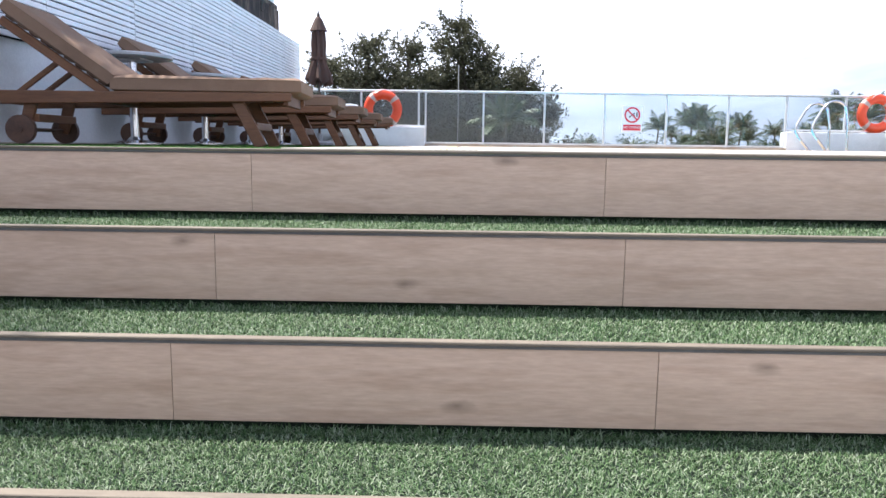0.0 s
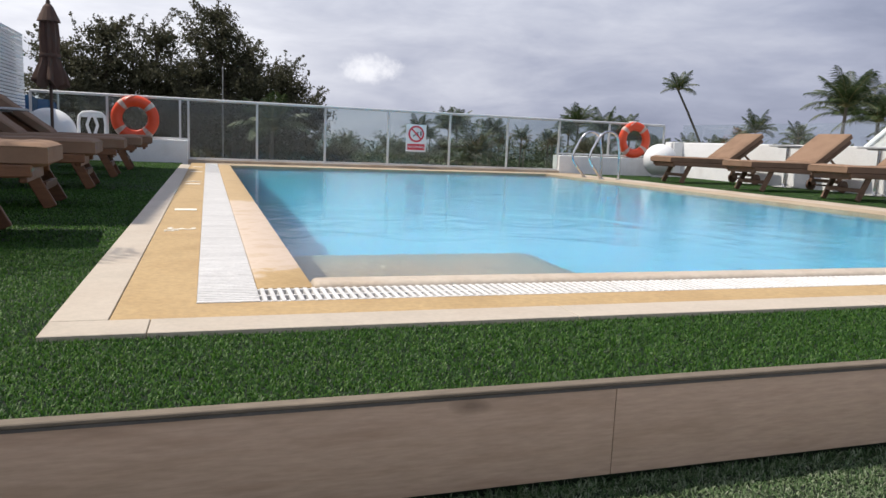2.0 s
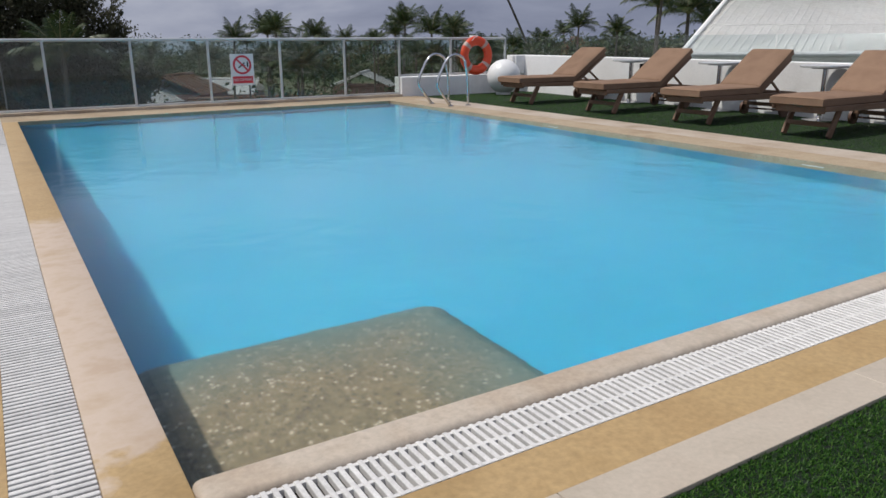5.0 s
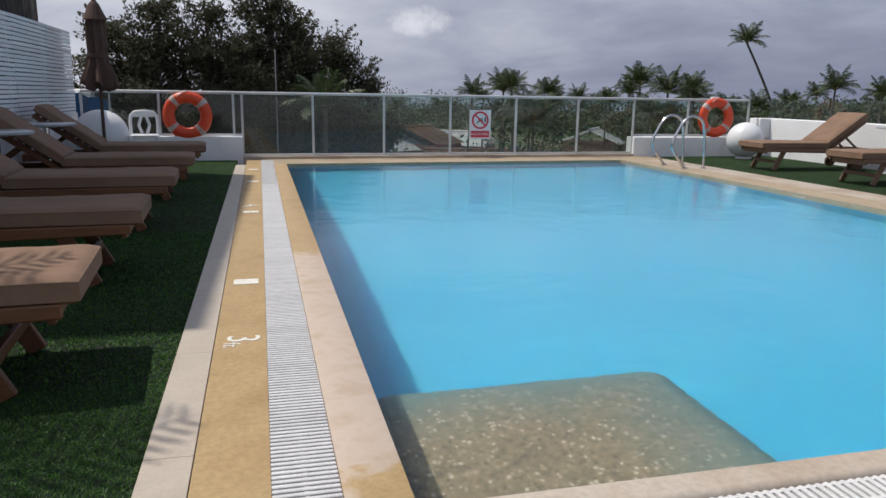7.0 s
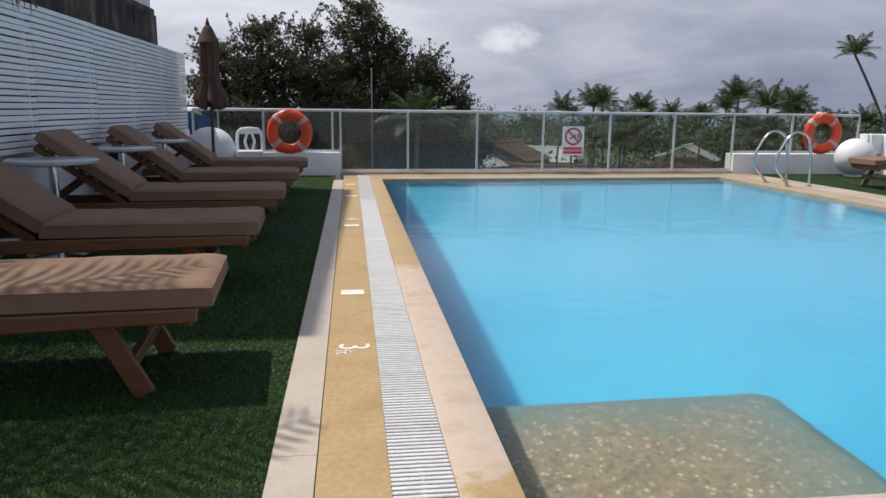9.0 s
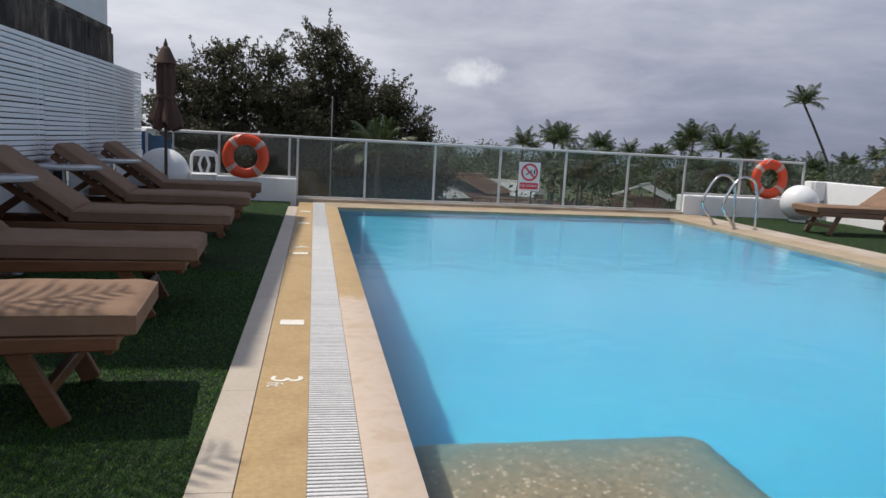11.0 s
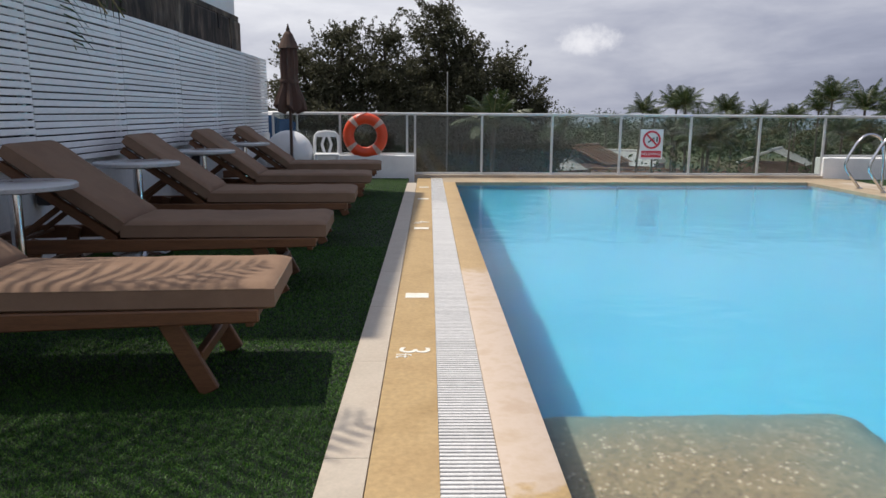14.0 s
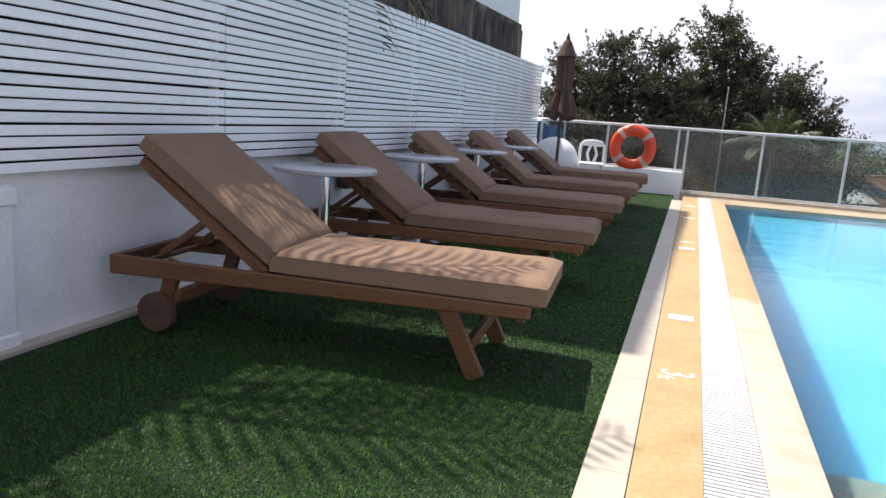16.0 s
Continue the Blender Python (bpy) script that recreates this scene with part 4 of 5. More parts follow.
def ball(x, y, r, name_label):
    bl = thing("globe", name_label, "globe", at=pose(x, y, 0))
    bm = B()
    bmesh.ops.create_uvsphere(bm, u_segments=40, v_segments=24, radius=r, matrix=Matrix.Translation((0, 0, r * 0.985 + 0.02)))
    part("shell", bm, PLASTIC, bl, smooth=True)
    part("foot_ring", lathe(B(), [(r * 0.45, 0), (r * 0.45, 0.03), (r * 0.35, 0.04)], 28), PLASTIC, bl, smooth=True)


ball(-2.60, 13.68, 0.375, "large white plastic globe beside the parasol")
ball(8.08, 13.75, 0.315, "white plastic globe beside the parapet")

chair = thing("plastic_chair", "white moulded plastic chair by the low wall", "chair", at=pose(-2.02, 13.72, 0, 0, 0, 8))
part("seat", box(B(), (-0.19, -0.19, 0.385), (0.19, 0.19, 0.41), bevel=0.012, segments=2), PLASTIC, chair, smooth=True)
for sx in (-1, 1):
    for sy in (-1, 1):
        part("leg", tube(B(), [(sx * 0.165, sy * 0.165, 0.39), (sx * 0.19, sy * 0.195, 0.0)], [0.026, 0.02], 8), PLASTIC, chair, smooth=True)
bk = new("backrest")
bk.parent = chair
bk.matrix_basis = pose(0, 0.18, 0.39, -9, 0, 0)
arc = [(-0.185, 0, 0.0), (-0.19, 0, 0.18), (-0.175, 0, 0.29), (-0.13, 0, 0.34), (0, 0, 0.355), (0.13, 0, 0.34), (0.175, 0, 0.29), (0.19, 0, 0.18), (0.185, 0, 0.0)]
part("back_frame", tube(B(), arc, 0.024, 10), PLASTIC, bk, smooth=True)
part("top_band", box(B(), (-0.15, -0.012, 0.27), (0.15, 0.012, 0.35), bevel=0.01, segments=2), PLASTIC, bk, smooth=True)
for x0, x1 in ((-0.03, -0.075), (0.03, 0.075)):
    part("back_slat", tube(B(), [(x0, 0, 0.0), (x1, 0, 0.15), (x0, 0, 0.29)], 0.022, 8), PLASTIC, bk, smooth=True)

par = thing("parasol", "closed dark brown parasol on a wooden pole", "parasol", at=pose(-2.48, 13.25, 0))
part("pole", tube(B(), [(0, 0, 0.04), (0, 0, 2.2)], 0.022, 12), DARKWOOD, par, smooth=True)
part("base", lathe(B(), [(0.24, 0), (0.24, 0.04), (0.20, 0.06), (0.05, 0.07), (0.04, 0.2)], 28), CONCRETE, par, smooth=True)
bm = B()
n = 40
prof = [(0.09, 1.06), (0.195, 1.10), (0.175, 1.22), (0.125, 1.40), (0.112, 1.55), (0.118, 1.75), (0.108, 1.92), (0.10, 1.985)]
rows = []
for i, (r, z) in enumerate(prof):
    fold = 0.28 if i < 3 else 0.16
    rows.append([bm.verts.new((r * (1 + fold * math.sin(8 * 2 * math.pi * k / n + 0.3 * i)) * math.cos(2 * math.pi * k / n),
                               r * (1 + fold * math.sin(8 * 2 * math.pi * k / n + 0.3 * i)) * math.sin(2 * math.pi * k / n),
                               z - (0.05 * math.sin(5 * 2 * math.pi * k / n) if i < 2 else 0))) for k in range(n)])
for a, b in zip(rows, rows[1:]):
    for k in range(n):
        bm.faces.new((a[k], a[(k + 1) % n], b[(k + 1) % n], b[k]))
part("canopy", bm, CANOPY, par, "folded brown canopy", smooth=True)
part("vent", lathe(B(), [(0.155, 1.955), (0.145, 1.98), (0.065, 2.16), (0.032, 2.20)], 16), CANOPY, par, "pointed brown top cap")
part("finial", lathe(B(), [(0.025, 2.19), (0.032, 2.22), (0.02, 2.25), (0.008, 2.30)], 12), DARKWOOD, par, smooth=True)
part("strap", lathe(B(), [(0.138, 1.46), (0.141, 1.47), (0.141, 1.50), (0.138, 1.51)], 24), CANOPY, par, smooth=True)

tarp = thing("tarpaulin", "blue tarpaulin hanging behind the screen's end", "tarpaulin", at=pose(-3.0, 14.9, 0))
bm = B()
g = [[bm.verts.new((-0.75 + 0.13 * i, 0.06 * math.sin(1.9 * i), 0.62 + 0.1 * j - 0.03 * i + 0.02 * math.sin(3 * i + j))) for j in range(6)] for i in range(9)]
for i in range(8):
    for j in range(5):
        bm.faces.new((g[i][j], g[i + 1][j], g[i + 1][j + 1], g[i][j + 1]))
bmesh.ops.solidify(bm, geom=bm.faces[:], thickness=0.006)
part("cloth", bm, TARP, tarp, smooth=True)
part("pole", tube(B(), [(0.32, 0, -1), (0.32, 0, 1.1)], 0.015, 8), RAIL, tarp)

# ---- markings on the coping ----
for i, y in enumerate((6.385, 8.885, 11.2, 12.6)):
    ln = 0.055 if i == 0 else 0.05
    tagged(part("depth_mark", box(B(), (-0.557, y - ln, 0.0), (-0.422, y + ln, 0.0025)), PAINT), "white painted bar on the tan coping", "floor marking", "depth marks")
for y, words_, big in ((5.36, "3", 0.20), (9.25, "4", 0.20)):
    mk = thing("depth_number", "white painted depth number on the tan coping", "floor marking", group="depth marks")
    d = new("digit", text_mesh(words_, big, PAINT, "digit"))
    d.parent, d.matrix_basis = mk, pose(-0.492, y + 0.03, 0.001, 0, 0, -90)
    d = new("unit", text_mesh("ft", big * 0.5, PAINT, "unit"))
    d.parent, d.matrix_basis = mk, pose(-0.535, y - 0.045, 0.001, 0, 0, -90)

# ---- trees and far buildings ----


def leaf_cloud(verts, faces, centre, radii, count, size, rnd, hollow=0.55):
    """Adds leaves, two triangles each, in an uneven shell round a centre."""
    def unit(a):
        return a / (np.linalg.norm(a, axis=1, keepdims=True) + 1e-6)
    d, u = unit(rnd.normal(size=(count, 3))), unit(rnd.normal(size=(count, 3)))
    w = unit(np.cross(u, rnd.normal(size=(count, 3))))
    reach = (hollow + (1 - hollow) * rnd.random(count) ** 0.6) * (0.82 + 0.3 * rnd.random(count))
    p = np.array(centre) + d * np.array(radii) * reach[:, None]
    s = (size * (0.6 + 0.8 * rnd.random(count)))[:, None]
    i = len(verts)
    verts.extend(map(tuple, np.stack([p - u * s * 0.5, p + w * s * 0.24, p + u * s * 0.5 + w * s * 0.05, p - w * s * 0.22], 1).reshape(-1, 3).tolist()))
    faces.extend((i + 4 * k, i + 4 * k + 1, i + 4 * k + 2, i + 4 * k + 3) for k in range(count))


def broad_tree(at, base, lobes, leaf, label, seed, per=1.0):
    """A trunk, limbs to each lobe of the crown, and clumps of leaves round twigs."""
    rnd = np.random.default_rng(seed)
    tree = thing("tree", label, "tree", at=Matrix.Translation((at[0], at[1], base)))
    fork = Vector((0, 0, 2.6))
    bm = B()
    tube(bm, [(0, 0, 0), (0.1, 0.05, 1.2), tuple(fork)], [0.34, 0.27, 0.23], 10)
    verts, faces = [], []
    for cx, cz, rx, rz, dy in lobes:
        cz, rx, rz = cz - 0.3, rx * 0.98, rz * 0.94
        c = Vector((cx - at[0], dy, cz - base))
        mid = fork.lerp(c, 0.55) + Vector((rnd.normal() * 0.3, rnd.normal() * 0.3, 0.3))
        tube(bm, [tuple(fork), tuple(mid), tuple(c)], [0.17, 0.10, 0.05], 7)
        for _ in range(int(34 * per * rx * rz / 1.8) + 8):
            d = rnd.normal(size=3)
            d /= np.linalg.norm(d)
            q = c + Vector((d[0] * rx, d[1] * rx * 0.85, d[2] * rz)) * float(0.35 + 0.72 * rnd.random())
            tube(bm, [tuple(c.lerp(q, 0.25)), tuple(c.lerp(q, 0.7) + Vector((0, 0, 0.06))), tuple(q)], [0.025, 0.016, 0.008], 4, cap=False)
            r = 0.26 + 0.34 * rnd.random()
            leaf_cloud(verts, faces, tuple(q), (r * 1.25, r * 1.1, r * 0.75), int(96 * per), 0.112, rnd, hollow=0.05)
        # thin sprays that break the outline
        for _ in range(int(9 * rx * rz) + 4):
            d = rnd.normal(size=3)
            d[2] = abs(d[2]) * 0.9 + 0.1
            d /= np.linalg.norm(d)
            a0 = c + Vector((d[0] * rx, d[1] * rx * 0.85, d[2] * rz)) * 0.85
            tip = a0 + Vector((d[0] * 0.6 + rnd.normal() * 0.15, d[1] * 0.6, d[2] * 0.55 + 0.12)) * float(0.5 + 0.8 * rnd.random())
            tube(bm, [tuple(a0), tuple(a0.lerp(tip, 0.5)), tuple(tip)], [0.014, 0.009, 0.004], 4, cap=False)
            for q in range(6):
                leaf_cloud(verts, faces, tuple(a0.lerp(tip, 0.1 + 0.18 * q)), (0.14 - 0.012 * q,) * 3, 9, 0.105, rnd, hollow=0.1)
    part("trunk", bm, BARK, tree, smooth=True)
    crown = new("crown", flat_mesh("crown", verts, faces, leaf))
    crown.parent = tree
    return tree


def frond_mesh(length, droop, seed, width=0.34, rows=34, blade=0.016):
    rnd = np.random.default_rng(seed)
    verts, faces = [], []
    side_bend = rnd.normal() * 0.08

    def at_(s):
        return Vector((length * (s - 0.10 * droop * s * s * s), side_bend * length * s * s, length * (0.42 * s - droop * 0.62 * s * s)))
    for k in range(rows):
        s = 0.13 + 0.87 * k / rows
        p, q = at_(s), at_(min(1.0, s + 0.02))
        d = (q - p).normalized() if s < 0.99 else Vector((1, 0, -0.5)).normalized()
        lat = Vector((0, 0, 1)).cross(d).normalized()
        up = d.cross(lat)
        ln = length * width * math.sin(math.pi * min(1.0, 0.12 + 0.86 * s)) ** 0.7
        for sg in (-1, 1):
            ll = ln * (0.8 + 0.35 * rnd.random())
            out = (lat * sg * 0.80 + d * 0.52 + up * 0.18 + Vector((0, 0, -1)) * 0.05).normalized()
            tip = p + out * ll + Vector((0, 0, -1)) * ll * (0.30 + 0.35 * rnd.random())
            mid = p + out * ll * 0.5
            wd = d * blade * length ** 0.5
            i = len(verts)
            verts.extend((tuple(p - wd * 0.6), tuple(p + wd * 0.6), tuple(mid + wd), tuple(mid - wd), tuple(tip)))
            faces.extend(((i, i + 1, i + 2, i + 3), (i + 3, i + 2, i + 4)))
    return verts, faces, [at_(j / 8) for j in range(9)]


def palm_kind(seed, length, fronds, spread=1.0):
    """The mesh of a palm's crown: fronds from upright to hanging."""
    rnd = np.random.default_rng(seed)
    verts, faces = [], []
    bm = B()
    for k in range(fronds):
        az = k * 2.399 + rnd.normal() * 0.15
        age = k / fronds
        v, f, spine = frond_mesh(length * (0.8 + 0.3 * rnd.random()), 0.25 + 0.8 * age * spread, seed * 100 + k)
        m = Matrix.Rotation(az, 4, "Z") @ Matrix.Rotation(radians(-56 + 60 * age), 4, "Y")
        i = len(verts)
        verts.extend(tuple(m @ Vector(p)) for p in v)
        faces.extend(tuple(j + i for j in g) for g in f)
        tube(bm, [m @ p for p in spine], [0.035 * (1 - 0.1 * j) for j in range(9)], 5, cap=False)
    return flat_mesh("crown", verts, faces, FROND), finish(bm, "midrib", RACHIS, True)


PALMS = [palm_kind(1, 2.6, 19), palm_kind(2, 2.3, 16), palm_kind(3, 2.9, 22, 0.85)]
EYE0 = Vector((-0.35, 2.3, 1.05))


def palm(az, el, dist, kind, size=1.0, lean=(0, 0), label="tall coconut palm with a feathery green crown", base=GROUND):
    x, y = EYE0.x + dist * math.sin(radians(az)), EYE0.y + dist * math.cos(radians(az))
    z = EYE0.z + dist * math.tan(radians(el)) - base
    pl = thing("palm", label, "palm tree", at=Matrix.Translation((x - lean[0], y - lean[1], base)), group="palms beyond the fence")
    k = 9
    pts = [(lean[0] * (i / k) ** 1.5, lean[1] * (i / k) ** 1.5, z * i / k) for i in range(k + 1)]
    rr = [0.19 - 0.09 * i / k for i in range(k + 1)]
    rr[0] = 0.26
    part("trunk", tube(B(), pts, [r * min(1.2, size) for r in rr], 9), PALM_BARK, pl, smooth=True)
    crown, stems = PALMS[kind]
    m = Matrix.Translation((lean[0], lean[1], z)) @ Matrix.Rotation(random.uniform(0, 6.28), 4, "Z") @ Matrix.Diagonal((size, size, size, 1))
    c = piece("crown", crown, pl, m)
    piece("midrib", stems, c, Matrix.Identity(4))
    return pl


# the dark broad-leaved trees beyond the fence: lobes as x, z, half-width, half-height, depth offset
broad_tree((-2.6, 27.0), GROUND, [(-4.6, 1.2, 1.5, 1.6, 0.5), (-3.9, 2.6, 1.15, 1.1, 0.0), (-2.7, 2.7, 1.3, 1.2, 0.4), (-3.0, 0.4, 1.9, 1.7, -0.4), (-1.6, 2.4, 1.2, 1.1, 0.2),
                                  (-5.2, -0.6, 1.4, 1.5, 0.0), (-1.4, -0.4, 1.7, 1.7, 0.3), (-4.0, -2.0, 1.8, 1.5, 0.2), (-1.6, -2.4, 1.8, 1.4, 0.0), (-2.2, 1.3, 1.5, 1.2, 0.5), (-0.9, 1.3, 1.3, 1.2, 0.2), (-3.6, 1.2, 1.3, 1.1, 0.7), (-5.6, 0.6, 1.1, 0.9, 0.4), (-4.9, 3.0, 0.4, 0.45, 0.2), (-3.3, 3.8, 0.45, 0.3, 0.1), (-1.9, 3.7, 0.4, 0.4, 0.3)],
           LEAF_DARK, "broad dark green tree behind the glass fence", 5, 1.3)
broad_tree((0.9, 28.0), GROUND, [(-0.2, 3.9, 0.95, 0.75, 0.0), (0.3, 2.9, 1.45, 1.0, 0.4), (1.3, 2.2, 1.2, 0.9, -0.2), (0.2, 1.2, 1.7, 1.4, 0.0), (1.9, 0.9, 1.3, 1.1, 0.3),
                                 (2.6, 1.9, 0.75, 0.8, 0.0), (3.0, 0.6, 0.85, 0.8, 0.2), (0.6, -1.2, 1.9, 1.6, 0.1), (2.5, -1.0, 1.5, 1.4, 0.0), (3.6, -0.3, 0.7, 0.6, 0.2), (1.6, -2.8, 2.2, 1.4, 0), (1.1, 0.4, 1.4, 1.1, 0.6), (2.9, -0.4, 1.2, 0.9, 0.5), (-0.6, 2.3, 1.0, 0.9, 0.3), (0.9, 3.2, 0.8, 0.6, 0.1), (3.3, 1.6, 0.4, 0.55, 0.1), (2.2, 2.7, 0.35, 0.5, 0.2), (-0.1, 4.7, 0.5, 0.35, 0.1), (4.1, 0.1, 0.5, 0.3, 0.2)],
           LEAF_DARK, "tall dark green tree with an airy crown", 6, 1.3)
palm(4.9, -1.2, 21.0, 1, 0.55, (0.2, 0.1), "young palm with pale arching fronds before the trees")

for az, el, d, kind, s, lean in ((16.2, 0.0, 44, 0, 0.75, (0.4, 0)), (19.2, 0.5, 42, 1, 0.95, (-0.3, 0)), (22.1, 0.1, 47, 2, 0.75, (0.5, 0)), (24.3, -0.2, 52, 0, 0.7, (0.2, 0)),
                                 (26.4, -0.2, 50, 1, 0.7, (0, 0)), (28.8, 0.9, 38, 2, 0.72, (0.3, 0)), (30.8, 0.3, 36, 0, 0.8, (0, 0)), (32.4, 0.6, 40, 1, 0.8, (-0.2, 0)),
                                 (39.0, -0.5, 50, 2, 0.7, (0, 0)), (41.8, 0.7, 34, 0, 0.62, (0.3, 0)), (44.6, 0.4, 36, 1, 0.65, (0, 0)), (47.6, 2.5, 30, 2, 0.62, (0.4, 0)),
                                 (49.5, 1.6, 33, 0, 0.8, (0, 0)), (53.4, 3.2, 32, 2, 0.85, (0.3, 0)), (57.8, 2.3, 34, 1, 0.9, (0, 0)), (61.5, 2.8, 36, 0, 0.9, (0, 0)),
                                 (10.4, -1.1, 68, 0, 0.9, (0, 0)), (13.6, -1.0, 75, 1, 1.0, (0, 0)), (21.0, -2.1, 30, 0, 0.95, (0.2, 0)), (18.4, -1.6, 44, 2, 0.72, (0, 0)),
                                 (29.6, -1.4, 32, 1, 0.75, (0, 0)), (34.8, -1.2, 38, 2, 0.7, (0, 0)), (37.0, -0.6, 42, 0, 0.6, (0, 0))):
    palm(az, el, d, kind, s * (0.62 if az < 45 else 0.9), lean)
    palm(az + random.uniform(-1.6, 1.6), el - random.uniform(0.2, 0.9), d + random.uniform(3, 9), (kind + 1) % 3, s * (0.6 if az < 45 else 0.85), (0, 0))
palm(35.9, 3.9, 48.0, 1, 0.62, (-5.6, -1.0), "tall lone palm leaning on a thin bare trunk")

rnd = np.random.default_rng(11)
verts, faces = [], []
for k in range(250):
    az, d = radians(rnd.uniform(-16, 66)), rnd.uniform(40, 120)
    crest = rnd.uniform(-2.6, -0.2) if d < 75 else rnd.uniform(-1.4, 0.25)
    if d < 75 and (6.5 < math.degrees(az) < 18.5 or 23.5 < math.degrees(az) < 27.5):
        crest = rnd.uniform(-5.2, -4.2)
    x, y, z = EYE0.x + d * math.sin(az), EYE0.y + d * math.cos(az), EYE0.z + d * math.tan(radians(crest))
    r = rnd.uniform(1.6, 3.4)
    leaf_cloud(verts, faces, (x, y, z - r * 0.6), (r * 1.2, r, r * 0.8), 330, 0.36, rnd, hollow=0.3)
for k in range(60):
    az, d = radians(rnd.uniform(39, 66)), rnd.uniform(36, 48)
    r = rnd.uniform(0.9, 1.7)
    crest = rnd.uniform(-0.8, 0.2) + max(0.0, math.degrees(az) - 46) * 0.09
    leaf_cloud(verts, faces, (EYE0.x + d * math.sin(az), EYE0.y + d * math.cos(az), EYE0.z + d * math.tan(radians(crest)) - r * 0.7), (r * 1.3, r, r * 0.8), 260, 0.34, rnd, hollow=0.3)
for k in range(150):
    az, d = radians(-20 + 90 * k / 150 + rnd.uniform(-0.5, 0.5)), rnd.uniform(150, 240)
    r = rnd.uniform(4, 7)
    leaf_cloud(verts, faces, (EYE0.x + d * math.sin(az), EYE0.y + d * math.cos(az), EYE0.z - r * 0.75 + rnd.uniform(-4.0, -0.6)), (r * 1.4, r, r * 0.7), 300, 0.9, rnd, hollow=0.4)
tagged(new("woodland", flat_mesh("woodland", verts, faces, LEAF_WOOD)), "dense green woodland and bushes below the deck", "woodland", kind="stuff")


def gabled_house(az, dist, ridge_z, half, length, turn, roof, label):
    x, y = EYE0.x + dist * math.sin(radians(az)), EYE0.y + dist * math.cos(radians(az))
    hs = thing("house", label, "house", at=pose(x, y, GROUND, 0, 0, turn), group="houses below the deck")
    h = ridge_z - GROUND
    part("wall", box(B(), (-half * 0.9, -length * 0.48, 0), (half * 0.9, length * 0.48, h - half * 0.42)), HOUSE, hs)
    for s in (-1, 1):
        bm = B()
        vs = [bm.verts.new(p) for p in ((0, -length / 2, h), (0, length / 2, h), (s * half, length / 2, h - half * 0.42), (s * half, -length / 2, h - half * 0.42))]
        bm.faces.new(vs)
        bmesh.ops.solidify(bm, geom=bm.faces[:], thickness=0.06)
        rf = part("roof", bm, roof, hs)
        for i in range(int(length / 0.8)):
            yy = -length / 2 + 0.4 + i * 0.8
            part("rib", tube(B(), [(0, yy, h + 0.05), (s * half, yy, h - half * 0.42 + 0.05)], 0.04, 5), roof, rf)
    part("ridge_cap", tube(B(), [(0, -length / 2, h + 0.03), (0, length / 2, h + 0.03)], 0.12, 8), roof, hs)


gabled_house(12.0, 62, -1.6, 3.2, 5.5, -38, ROOF_RUST, "low house with a rusty metal roof")
gabled_house(9.2, 60, -2.1, 3.0, 7.5, -60, ROOF_GREY, "low house with a pale metal roof")
gabled_house(15.4, 66, -2.2, 2.6, 5.5, 60, ROOF_GREY, "low house with a pale metal roof")
gabled_house(25.6, 55, -1.3, 2.2, 4.0, -35, ROOF_GREY, "low house with a pale metal roof")
gabled_house(17.5, 58, -3.2, 4.0, 10.0, 80, ROOF_RUST, "low house with a rusty metal roof")
gabled_house(-14.5, 24, 0.9, 1.8, 3.0, 70, ROOF_GREY, "low house with a pale metal roof")

# large white metal roof beyond the parapet
hall = thing("hall", "large building with a white standing-seam metal roof", "building", at=pose(15.2, 15.6, 0))
run = Vector((0.80, -0.60, 0)).normalized()       # along the eave
rise = Vector((4.4, 2.1, 1.62))                   # from eave to ridge
L = 16.0
bm = B()
vs = [bm.verts.new(p) for p in (Vector((0, 0, 0.66)), run * L + Vector((0, 0, 0.66)), run * L + rise + Vector((0, 0, 0.66)), rise + Vector((0, 0, 0.66)))]
bm.faces.new(vs)
bmesh.ops.solidify(bm, geom=bm.faces[:], thickness=0.05)
roof = part("roof", bm, ROOF_WHITE, hall, "white ribbed metal roof")
for i in range(73):
    p = run * (L * i / 72) + Vector((0, 0, 0.68))
    part("rib", tube(B(), [p, p + rise], 0.009, 5), ROOF_WHITE, roof)
for q in (0.42, 0.98):
    part("lap", tube(B(), [Vector((0, 0, 0.685)) + rise * q, run * L + Vector((0, 0, 0.685)) + rise * q], 0.009, 5), ROOF_WHITE, roof)
part("barge", tube(B(), [Vector((-0.03, 0.02, 0.70)), rise + Vector((-0.03, 0.02, 0.72))], 0.06, 6), ROOF_WHITE, hall)
bm = B()
p0, p1 = rise + Vector((0, 0, 0.66)), run * L + rise + Vector((0, 0, 0.66))
off = Vector((1.0, 0.7, 0.30))
vs = [bm.verts.new(p) for p in (p0, p1, p1 + off, p0 + off)]
bm.faces.new(vs)
bmesh.ops.solidify(bm, geom=bm.faces[:], thickness=0.05)
part("ridge_cap", bm, ROOF_GREY, hall, "pale grey ridge capping")
part("gutter", tube(B(), [Vector((-0.1, -0.05, 0.60)), run * L + Vector((0, -0.05, 0.60))], 0.07, 8), ROOF_GREY, hall)
bm = B()
w0 = Vector((0.35, 0.25, 0))
sheet(bm, [(w0.x, w0.y), (w0.x + run.x * L, w0.y + run.y * L), (w0.x + run.x * L + 4, w0.y + run.y * L + 2), (w0.x + 4.2, w0.y + 2)], GROUND, 0.62)
part("wall", bm, WHITE_WALL, hall)

